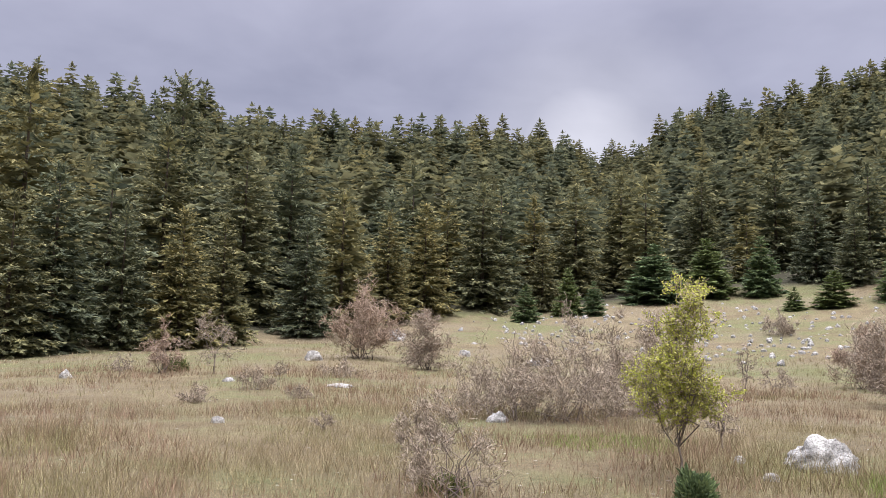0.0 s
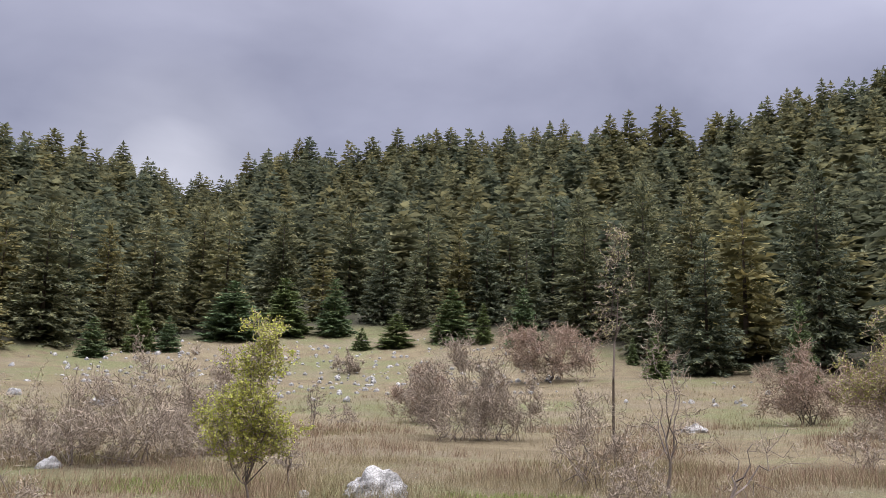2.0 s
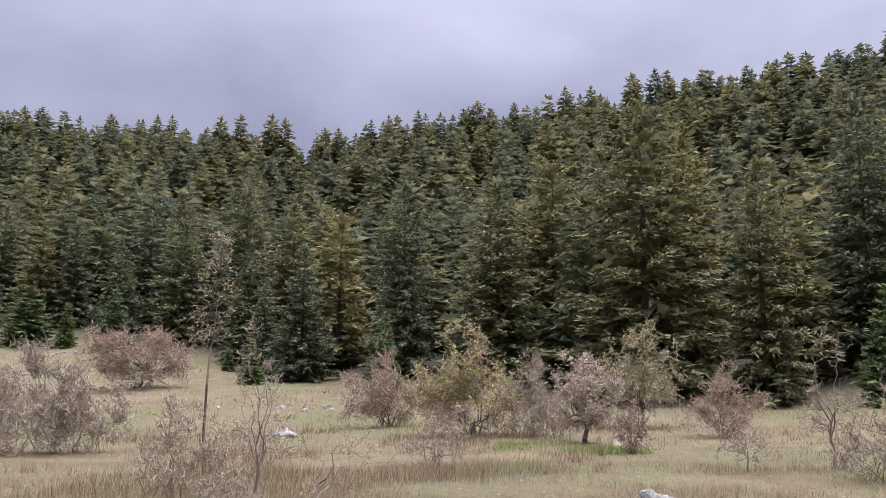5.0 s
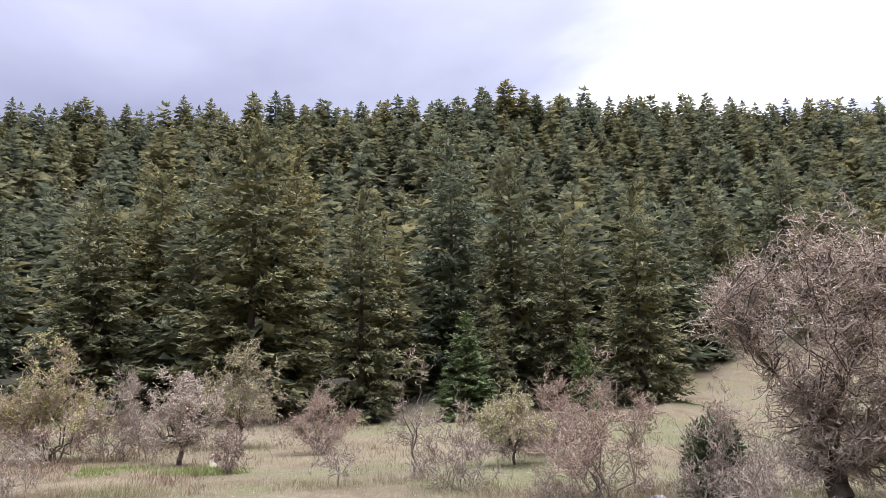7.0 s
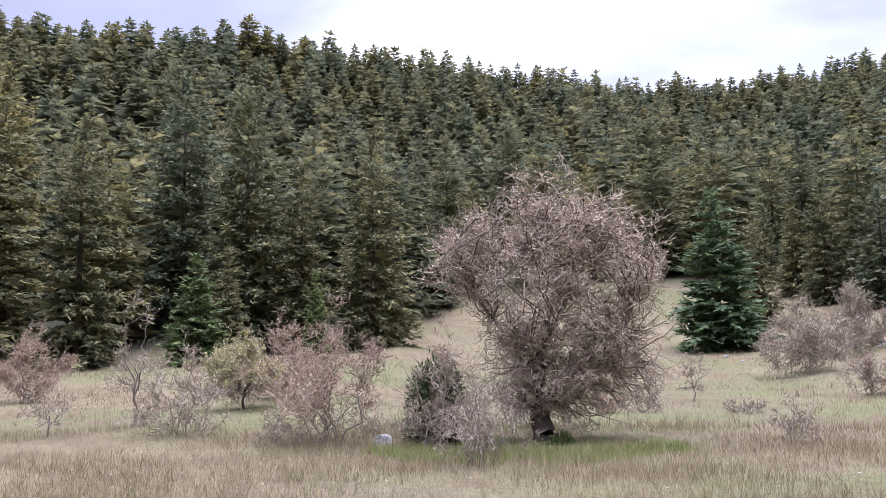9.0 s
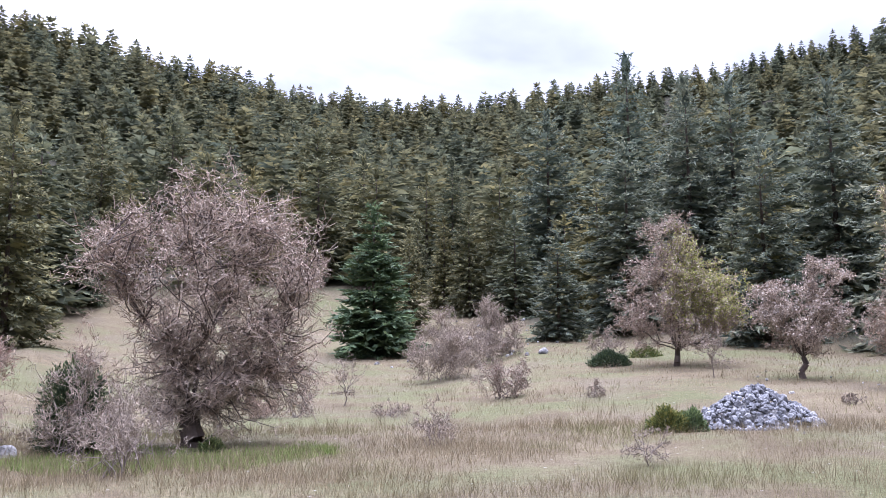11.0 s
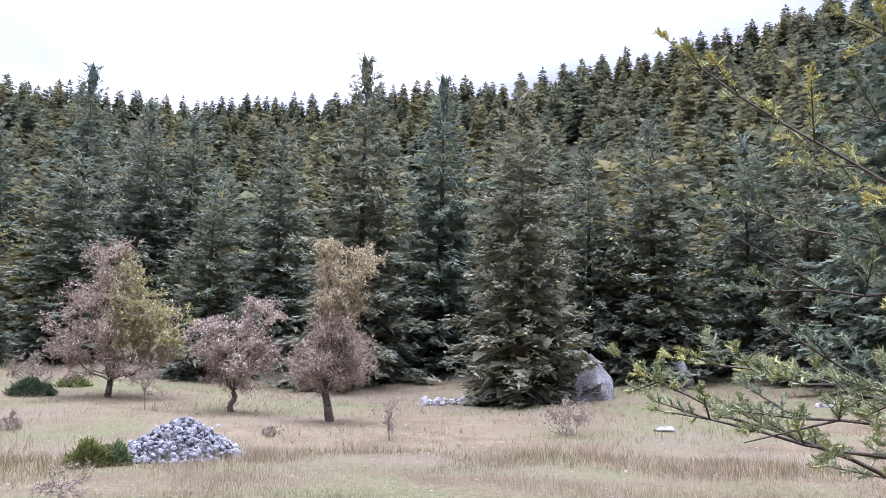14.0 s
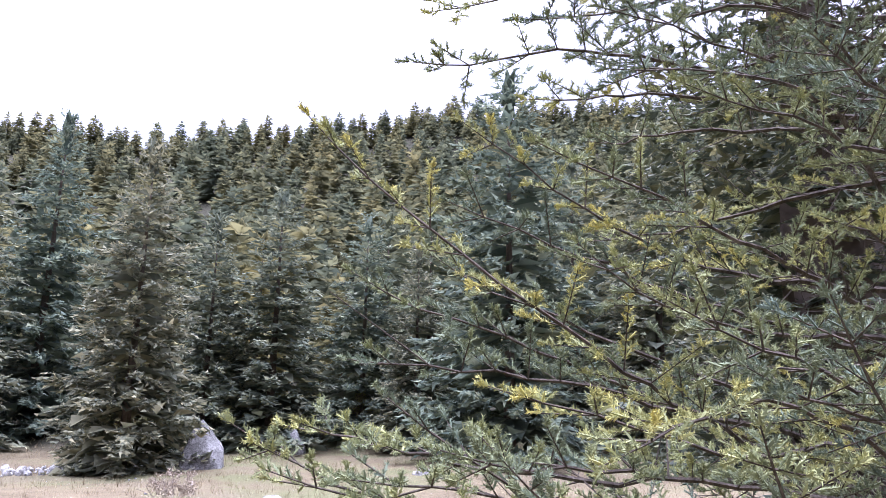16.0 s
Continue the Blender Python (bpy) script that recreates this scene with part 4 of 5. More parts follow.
def raise_woody(ob, s, k, height, girth, count, trunked=True):
    """The trunk with its limbs, the crown of twigs and the foliage of one plant."""
    finest = s[:, 8].max()
    wood = mat_wood_dark if height > 3 and k["leaf"] else mat_twig_dull
    sides = 5 if height > 2.5 else 4
    if trunked:
        v, f = tubes(s[s[:, 8] < 2], sides)
        part("trunk", mesh("trunk", v, f, wood), ob)
        rest = s[s[:, 8] >= 2]
    else:
        for i in range(int(s[s[:, 8] == 0][:, 9].max()) + 1):
            v, f = tubes(s[(s[:, 8] == 0) & (s[:, 9] == i)], sides)
            part("stem", mesh("stem", v, f, wood), ob)
        rest = s[s[:, 8] >= 1]
    v, f = ribbons(rest, woody_rng)
    part("crown", mesh("crown", v, f, k["mat"]), ob, "dense bare twigs")
    if k["leaf"]:
        upper = s[(s[:, 2] > k["low"] * height) & (s[:, 8] >= min(2, finest))]
        v, f = shoots(woody_rng, upper, 1.0, count, k["leaf_size"], k["leaf_size"] * 0.7)
        part("foliage", mesh("foliage", v, f, k["leaf"]), ob)


def woody(kind, az, d, height, radius):
    k = KINDS[kind]
    how = dict(k["how"])
    girth = (0.45 + 0.25 * height) * 0.85
    how["r"] = how["r"] * girth * 1.15
    more = min(2.1, max(0.7, height * radius / 2.2))
    for name in ("boughs", "twigs", "fine"):
        how[name] = int(how[name] * (more if name != "boughs" else more ** 0.5))
    if kind not in ("lime", "dead", "arched", "sapling"):
        a = radius * 1.15 / height
        if kind in ("round", "tall", "pink"):
            # an uneven outline: one main mass and smaller ones leaning out of it
            masses = [(0.0, 0.42, 0.72 * a, 0.36, 0.0)]
            for _ in range(7):
                turn, out, high = woody_rng.uniform(0, 6.28), woody_rng.uniform(0.2, 0.75) * a, woody_rng.uniform(0.15, 0.3)
                mid = woody_rng.uniform(0.22, 0.97 - high)
                masses.append((out * math.cos(turn), mid, woody_rng.uniform(0.24, 0.46) * a, high, out * math.sin(turn)))
        else:
            # a sheaf of upright plumes from the ground, of uneven height
            masses = []
            for i in range(15):
                turn, out = 2.4 * i + woody_rng.uniform(-0.5, 0.5), a * (i / 15) ** 0.6 * woody_rng.uniform(0.8, 1.15)
                tall = (1.04 - 0.42 * out / a) * woody_rng.uniform(0.55, 1.0) if i else 1.0
                masses.append((out * math.cos(turn), 0.56 * tall, woody_rng.uniform(0.14, 0.27) * a, 0.44 * tall, out * math.sin(turn)))
        how["lobes"] = masses
    s = shape_plant(woody_rng.randint(1, 9999), height, radius * 1.15, **how)
    s[:, 6:8] = np.maximum(s[:, 6:8], 0.0015 + 0.00017 * d)
    ob = new({"tree": "thorn_tree", "bush": "bush", "sapling": "sapling"}[LOOKS[kind][1]])
    ob.matrix_world = Matrix.Translation(spot(az, d))
    raise_woody(ob, s, k, height, girth, int(k["count"] * more), "trunk" in how)
    return tagged(ob, LOOKS[kind][0], LOOKS[kind][1], kind + " plants on the meadow")


woody("hedge", -5.3, 40.5, 4.22, 1.63)
woody("leafy", -0.9, 35.9, 3.22, 1.14)
woody("hedge", -18.0, 32.0, 2.21, 0.64)
woody("sapling", -14.8, 31.3, 2.09, 0.94)
woody("sapling", -20.6, 29.7, 0.87, 0.40)
woody("lime", 15.6, 10.8, 2.7, 0.61)
woody("thicket", 0.6, 9.0, 1.33, 0.54)
woody("thicket", 8.7, 17.8, 2.75, 1.19)
woody("thicket", 13.8, 21.0, 2.8, 0.95)
woody("thicket", 2.9, 19.6, 2.1, 0.8)
woody("thicket", 5.0, 18.2, 1.96, 0.91)
woody("thicket", 11.7, 19.9, 3.0, 1.00)
woody("thicket", -1.1, 12.8, 1.16, 0.39)
woody("low", -15.8, 19.9, 0.53, 0.40)
woody("low", -12.2, 23.5, 0.90, 0.47)
woody("low", -9.3, 20.8, 0.34, 0.35)
woody("sapling", -10.6, 27.3, 0.56, 0.27)
woody("low", 21.8, 71.7, 2.20, 1.44)
woody("hedge", 27.1, 36.8, 3.47, 1.23)
woody("sapling", 19.7, 30.9, 1.91, 0.35)
woody("sapling", 21.4, 32.7, 0.87, 0.66)
woody("low", -6.4, 29.4, 0.58, 0.99)
woody("sapling", -7.7, 14.6, 0.33, 0.20)
woody("sapling", 18.2, 14.4, 1.07, 0.29)
woody("thicket", 29.1, 26.5, 3.57, 1.51)
woody("pink", 35.3, 63.9, 5.22, 3.21)
woody("thicket", 32.0, 26.7, 2.69, 1.25)
woody("thicket", 37.7, 15.5, 2.30, 0.67)
woody("dead", 39.6, 20.2, 6.2, 0.5)
woody("sapling", 43.1, 14.1, 2.63, 0.66)
woody("arched", 46.9, 11.5, 1.41, 0.69)
woody("thicket", 40.7, 11.5, 1.09, 0.46)
woody("hedge", 51.3, 34.0, 3.62, 1.25)
woody("mixed", 57.0, 29.3, 4.41, 1.67)
woody("low", 54.7, 20.0, 1.54, 1.00)
woody("low", 26.4, 44.8, 1.72, 1.35)
woody("round", 64.3, 26.1, 3.40, 0.96)
woody("thicket", 61.1, 28.5, 3.15, 1.05)
woody("pale", 68.0, 34.1, 4.86, 1.37)
woody("leafy", 67.3, 22.8, 1.86, 0.46)
woody("hedge", 73.2, 29.7, 2.74, 1.09)
woody("sapling", 74.2, 18.8, 1.20, 0.50)
woody("sapling", 79.2, 19.9, 2.96, 0.60)
woody("thicket", 82.3, 17.7, 2.15, 0.83)
woody("pale", 86.0, 24.0, 3.07, 1.21)
woody("hedge", 88.5, 27.0, 2.82, 1.08)
woody("hedge", 91.4, 16.0, 2.88, 1.08)
woody("low", 88.4, 15.6, 0.64, 0.47)
woody("hedge", 99.0, 19.1, 2.59, 0.77)
woody("low", 101.3, 13.1, 1.68, 0.53)
woody("sapling", 115.4, 28.5, 1.90, 0.57)
woody("low", 112.3, 24.3, 1.18, 0.57)
woody("hedge", 109.9, 24.3, 1.04, 0.57)
woody("low", 118.4, 24.1, 0.58, 0.57)
woody("low", 94.2, 17.9, 0.40, 0.36)
woody("thicket", 122.2, 43.0, 4.33, 1.87)
woody("thicket", 125.2, 50.5, 4.35, 1.86)
woody("leafy", 125.9, 29.6, 2.05, 0.99)
woody("low", 121.4, 16.6, 1.13, 0.50)
woody("sapling", 139.6, 34.0, 1.98, 0.80)
woody("low", 132.9, 46.6, 1.87, 1.09)
woody("sapling", 135.4, 12.9, 0.58, 0.39)
woody("low", 132.1, 26.9, 0.69, 0.36)
woody("low", 147.5, 23.6, 0.34, 0.24)
woody("low", 166.9, 24.6, 1.36, 0.74)
woody("sapling", 155.2, 23.1, 1.16, 0.26)
woody("lime", 178.8, 47.0, 3.22, 0.57)

# ---- the four large thorn trees ----
def thorn_tree(seed, az, d, height, lobes, mat, label, counts, r, trunk, leaves, reach=0.13):
    """counts: limbs, boughs, twigs, finest shoots. leaves: rows of material, number, size, and the
    bounds of x and z, in shares of the height, between which they sit."""
    limbs, boughs, twigs, fine = counts
    s = shape_plant(seed, height, 0.4 * height, limbs, boughs, twigs, fine, r, trunk=trunk, hollow=0.1, kink=0.05, mid=0.5, reach=reach, lobes=lobes)
    limb = (s[:, 8] == 0) & (np.arange(len(s)) > 2)
    s[limb, 6:8] *= 0.4
    s[s[:, 8] == 1, 6:8] *= 0.4
    s[s[:, 8] >= 2, 6:8] *= 0.085 / r * 0.9
    s[:, 6:8] = np.maximum(s[:, 6:8], 0.0016 + 0.00017 * d)
    ob = new("thorn_tree")
    ob.matrix_world = Matrix.LocRotScale(spot(az, d), Euler((0, 0, radians(-az))), None)
    v, f = tubes(s[s[:, 8] < 2], 7)
    part("trunk", mesh("trunk", v, f, mat_wood_dark), ob, "dark twisted trunk and limbs")
    v, f = ribbons(s[s[:, 8] >= 2], woody_rng)
    part("crown", mesh("crown", v, f, mat), ob, "dense tangle of bare twigs")
    for leaf, n, size, x0, x1, z0, z1 in leaves:
        j = s[:, 0:3] / height + woody_rng.normal(0, 0.05, (len(s), 3))
        k = s[(s[:, 8] >= 2) & (j[:, 0] > x0) & (j[:, 0] < x1) & (j[:, 2] > z0) & (j[:, 2] < z1)]
        v, f = shoots(woody_rng, k, 1.0, n, size, size * 0.7)
        part("foliage", mesh("foliage", v, f, leaf), ob)
    return tagged(ob, label, "tree", "large thorn trees")


thorn_tree(51, 105.6, 16.9, 5.75, ((0.05, 0.62, 0.38, 0.26), (-0.2, 0.64, 0.2, 0.16), (0.02, 0.83, 0.2, 0.15), (0.2, 0.4, 0.23, 0.27), (0.0, 0.3, 0.2, 0.2), (0.3, 0.6, 0.16, 0.2), (0.33, 0.26, 0.13, 0.15), (-0.03, 0.17, 0.17, 0.14), (0.12, 0.18, 0.17, 0.14), (0.22, 0.22, 0.2, 0.17), (0.02, 0.26, 0.24, 0.16), (-0.05, 0.3, 0.2, 0.2)),
           mat_twig_tan, "great round thorn tree with tangled reddish twigs and dark trunk", (10, 700, 6800, 21000), 0.14, 0.12,
           ((mat_blossom, 9000, 0.042, -1, 1, 0.3, 2), (mat_rust, 3500, 0.045, -1, 1, 0.2, 2)), 0.16)
thorn_tree(52, 137.3, 40.0, 7.2, ((0.03, 0.34, 0.38, 0.24), (-0.05, 0.52, 0.33, 0.26), (0.0, 0.74, 0.22, 0.24), (0.22, 0.45, 0.24, 0.22), (-0.22, 0.26, 0.17, 0.16), (0.26, 0.3, 0.15, 0.18), (-0.02, 0.86, 0.14, 0.13)),
           mat_twig_tan, "broad thorn tree half in yellow-green leaf, half pinkish twigs", (16, 330, 5400, 17000), 0.09, 0.1,
           ((mat_fresh, 13000, 0.1, 0.0, 1, 0.3, 0.85), (mat_rust, 2600, 0.08, -1, 0.1, 0.1, 2), (mat_blossom, 6800, 0.08, -1, 0.3, 0.25, 2)))
thorn_tree(53, 144.9, 33.2, 4.6, ((0.0, 0.5, 0.36, 0.25), (0.19, 0.76, 0.22, 0.2), (-0.21, 0.62, 0.23, 0.2), (0.28, 0.48, 0.2, 0.18), (0.0, 0.28, 0.3, 0.13)),
           mat_twig_tan, "small spreading thorn tree covered in whitish buds", (13, 260, 4400, 13500), 0.07, 0.16,
           ((mat_blossom, 6500, 0.075, -1, 1, 0.35, 2),))
thorn_tree(54, 151.3, 28.6, 6.3, ((0.0, 0.36, 0.2, 0.2), (-0.13, 0.3, 0.13, 0.13), (0.13, 0.33, 0.13, 0.14), (0.02, 0.58, 0.14, 0.2), (0.06, 0.76, 0.16, 0.14), (0.15, 0.88, 0.12, 0.09), (-0.05, 0.89, 0.12, 0.07)),
           mat_twig_tan, "slender tall thorn tree, tan below and pale green on top", (15, 270, 4400, 14000), 0.09, 0.16,
           ((mat_pale, 7500, 0.07, -1, 1, 0.55, 2), (mat_blossom, 3500, 0.06, -1, 1, 0.2, 0.75), (mat_rust, 1400, 0.06, -1, 1, 0.1, 0.7)))


def evergreen_dome(name, az, d, width, height, mat, label, seed, n=1400, size=0.13, sink=0.05):
    n, size = int(n * 2.4), size * 0.62
    """A dense low evergreen: stems inside, needle sprays over an uneven dome."""
    rng = np.random.RandomState(seed)
    way = unit(rng.normal(0, 1, (n, 3)))
    way[:, 2] = np.abs(way[:, 2])
    lump = 1 + 0.22 * np.sin(way[:, 0] * 5 + seed) * np.cos(way[:, 1] * 4 + 1.3 * seed) + rng.normal(0, 0.07, n)
    depth = rng.uniform(0.55, 1.0, n) ** 0.5
    root = way * np.array([width / 2, width / 2, height]) * (lump * depth)[:, None] * 0.9
    w = unit(way + rng.normal(0, 0.45, (n, 3)) + np.array([0, 0, 0.35]))
    sd = unit(np.cross(w, rng.normal(0, 1, (n, 3))))
    v, f = blades(root, w, sd, size * rng.uniform(0.6, 1.4, n), size * 0.38 * rng.uniform(0.7, 1.3, n))
    ob = new(name)
    ob.matrix_world = Matrix.Translation(spot(az, d, sink))
    part("foliage", toned(mesh("foliage", v, f, mat), np.repeat(np.clip(rng.normal(0.5, 0.2, n), 0, 1), 4)), ob)
    segs = []
    for k in range(9):
        e = way[k] * np.array([width / 2, width / 2, height]) * 0.75
        segs.append([0, 0, -0.05, *e, 0.025, 0.008])
    v, f = tubes(segs, 4)
    part("trunk", mesh("trunk", v, f, mat_wood_dark), ob)
    return tagged(ob, label, "shrub", "evergreen shrubs on the meadow")


evergreen_dome("juniper", 136.6, 17.7, 0.85, 0.55, mat_juniper, "low yellow-green juniper beside the stone heap", 3)
evergreen_dome("juniper", 138.1, 17.8, 0.6, 0.5, mat_young, "small bright green juniper against the stone heap", 4, 1100)
evergreen_dome("juniper", 98.6, 17.0, 1.25, 1.75, mat_dark_juniper, "dark green juniper overgrown by bare thorn twigs", 5, 2600, 0.16)
evergreen_dome("juniper", 133.0, 41.0, 1.9, 0.75, mat_dark_juniper, "low dark juniper under a bare bush", 6, 1500, 0.2)
evergreen_dome("juniper", 16.6, 9.2, 0.42, 0.42, mat_young, "small fresh green fir seedling in the grass", 7, 1500, 0.11)
evergreen_dome("juniper", 0.4, 9.4, 0.55, 0.22, mat_juniper, "low green juniper under the thorn thicket", 8, 700, 0.1)
evergreen_dome("juniper", 106.9, 15.9, 0.5, 0.3, mat_juniper, "small juniper at the great tree's foot", 9, 500, 0.1)
evergreen_dome("juniper", -17.3, 33.5, 1.0, 0.55, mat_juniper, "low green juniper at the forest edge", 10, 700, 0.16)
evergreen_dome("juniper", 135.4, 45.0, 1.6, 0.6, mat_juniper, "low dark juniper beside the thorn trees", 12, 700, 0.2)


woody("thicket", 98.8, 15.9, 2.2, 0.85)
woody("thicket", 102.2, 14.6, 1.5, 0.6)


# ---- rocks ----
def rock_mesh(name, seed, w, dep, h, mat, rough=0.22, sharp=1.0, div=4, peak=0.0):
    bm = bmesh.new()
    bmesh.ops.create_icosphere(bm, subdivisions=div, radius=1.0)
    off = Vector((seed * 3.7, seed * 1.9, seed * 5.3))
    for v in bm.verts:
        c = v.co.copy()
        k = 1 + rough * noise.noise(c * 1.3 * sharp + off) + 0.55 * rough * noise.noise(c * 3.1 * sharp + off) + 0.28 * rough * noise.noise(c * 8.0 + off)
        c = c * k
        c.z = max(c.z, -0.35)
        c.x, c.y = c.x * (1 - peak * max(0, c.z)) + peak * 0.35 * max(0, c.z), c.y * (1 - peak * max(0, c.z))
        v.co = Vector((c.x * w / 2.2, c.y * dep / 2.2, (c.z + 0.12) * h / 1.2))
    me = bpy.data.meshes.new(name)
    bm.to_mesh(me)
    bm.free()
    me.materials.append(mat)
    for p in me.polygons:
        p.use_smooth = True
    return me


def rock(az, d, w, h, label, mat=mat_rock, seed=None, turn=None, rough=0.35, peak=0.0):
    ob = new("rock", rock_mesh("rock", seed or RND.randint(1, 90), w, w * 0.75, h, mat, rough, 1.0, 4 if w > 0.6 else 3, peak))
    ob.matrix_world = Matrix.LocRotScale(spot(az, d, 0.02), Euler((0, 0, radians(-az) if turn is None else turn)), None)
    return tagged(ob, label, "rock", "rocks on the meadow")


def standing_boulder(az, d):
    """A split slab of limestone on end, with flat worn faces and a leaning point."""
    corners = ((-1.0, -0.55, -0.3), (1.05, -0.6, -0.3), (1.1, 0.6, -0.3), (-1.0, 0.6, -0.3), (-0.85, -0.2, 0.75), (1.05, -0.1, 0.95),
               (-0.3, 0.0, 2.0), (-0.05, 0.15, 2.15), (0.1, -0.15, 1.95), (0.35, -0.75, 0.55), (0.9, 0.5, 0.85), (-0.6, 0.5, 0.9))
    bm = bmesh.new()
    for p in corners:
        bm.verts.new(p)
    bmesh.ops.convex_hull(bm, input=bm.verts[:])
    bmesh.ops.triangulate(bm, faces=bm.faces[:])
    bmesh.ops.subdivide_edges(bm, edges=bm.edges[:], cuts=5, use_grid_fill=True)
    for v in bm.verts:
        c = v.co.copy()
        v.co += c.normalized() * (0.09 * noise.noise(c * 1.6) + 0.05 * noise.noise(c * 4.5 + Vector((3, 1, 0))))
    me = bpy.data.meshes.new("rock")
    bm.to_mesh(me)
    bm.free()
    me.materials.append(mat_boulder)
    for p in me.polygons:
        p.use_smooth = True
    ob = new("rock", me)
    ob.matrix_world = Matrix.LocRotScale(spot(az, d, 0.02), Euler((0, 0, radians(-az))), (0.88, 0.88, 0.95))
    return tagged(ob, "tall pointed grey boulder leaning by a fir", "rock", "rocks on the meadow")


rock(23.8, 12.9, 0.98, 0.42, "pale pitted limestone rock lying in the grass", seed=5, rough=0.5)
rock(21.1, 11.6, 0.24, 0.12, "small flat pale stone in the grass", rough=0.25)
rock(-8.5, 39.3, 0.85, 0.45, "white limestone rock beside a thorn bush")
rock(-3.0, 58.0, 1.3, 0.8, "white limestone rock on the slope below the forest")
rock(-23.7, 29.3, 0.44, 0.3, "small white rock on the open meadow")
rock(6.7, 42.5, 1.2, 0.5, "broad white limestone rock on the slope")
rock(1.6, 46.5, 0.75, 0.4, "white limestone rock on the slope")
rock(-6.7, 24.6, 0.85, 0.14, "flat pale rock sunk in the grass", rough=0.25)
rock(-14.5, 16.1, 0.28, 0.14, "small pale rock sunk in the grass")
rock(3.9, 17.6, 0.48, 0.24, "pale rock half hidden in a thicket")
rock(-13.9, 27.0, 0.42, 0.14, "small flat pale rock in the grass")
rock(19.3, 13.0, 0.18, 0.15, "small pale stone in the grass")
rock(-0.2, 14.4, 0.34, 0.2, "grey stone under the thorn thicket")
rock(44.6, 31.0, 0.85, 0.3, "low white rock in the meadow")
rock(68.8, 13.3, 0.72, 0.30, "pale grey rock in tall dry grass")
standing_boulder(168.6, 37.5)
rock(174.4, 43.5, 1.1, 1.15, "grey boulder in the shade of the firs", mat_boulder, seed=14)
rock(173.2, 26.6, 0.7, 0.16, "flat pale rock in the grass", rough=0.25)
rock(182.9, 34.5, 0.9, 0.36, "pale rock on the meadow near the firs")
rock(95.0, 15.9, 0.42, 0.24, "grey rock under a bare bush", mat_boulder)


def slope_stones():
    """Loose white stones on the rising ground, each a rock of its own."""
    rng = np.random.RandomState(9)
    kinds = [rock_mesh("loose_stone", s, 0.5, 0.4, 0.3, mat_rock, 0.35, 1.0, 2) for s in (61, 62, 63, 64)]
    spots = [(rng.uniform(1, 34), rng.uniform(50, 88), 1.0) for _ in range(85)]
    spots += [(rng.uniform(40, 50), rng.uniform(45, 66), 0.8) for _ in range(18)]
    spots += [(rng.uniform(157.5, 167), 40.3 + rng.uniform(-2.4, 1.0), 1.1) for _ in range(64)]
    spots += [(rng.uniform(117, 130), rng.uniform(48, 74), 1.0) for _ in range(40)]
    spots += [(rng.uniform(138, 175), rng.uniform(15, 38), 0.28) for _ in range(50)]
    spots += [(rng.uniform(139.5, 145), rng.uniform(24.5, 27.0), 0.5) for _ in range(10)]
    for az, d, k in spots:
        ob = new("loose_stone", kinds[rng.randint(4)])
        z = 0.75 * k * rng.uniform(0.35, 1.5)
        ob.matrix_world = Matrix.LocRotScale(spot(az, d, 0.03 * z), Euler((0, 0, rng.uniform(0, 6.28))), (z, z * rng.uniform(0.7, 1.3), z * rng.uniform(0.6, 1.2)))
        tagged(ob, "loose pale limestone stone in the grass", "stone", "loose stones")


slope_stones()


def stony_ground():
    """Small pale stones strewn over the stony slopes, past counting."""
    rng = np.random.RandomState(19)
    kinds = [rock_mesh("pebble", s, 0.3, 0.24, 0.16, mat_rock, 0.4, 1.0, 1) for s in (81, 82, 83)]
    V, F, n = [], [], 0
    for i in range(480):
        az, d = (rng.uniform(4, 36), rng.uniform(56, 92)) if i < 430 else (rng.uniform(157, 167), rng.uniform(37.5, 41))
        me = kinds[i % 3]
        co = np.empty(len(me.vertices) * 3)
        me.vertices.foreach_get("co", co)
        turn = rng.uniform(0, 6.28)
        m = np.array([[math.cos(turn), -math.sin(turn), 0], [math.sin(turn), math.cos(turn), 0], [0, 0, 1]])
        V.append(co.reshape(-1, 3) * rng.uniform(0.5, 1.9) @ m.T + np.array(spot(az, d, 0.01)))
        F.append(np.array([list(p.vertices) for p in me.polygons]) + n)
        n += len(me.vertices)
    tagged(new("scattered_stones", mesh("scattered_stones", np.concatenate(V), np.concatenate(F), mat_rock)), "small pale limestone pieces strewn over the slope", "stones", kind="stuff")


stony_ground()


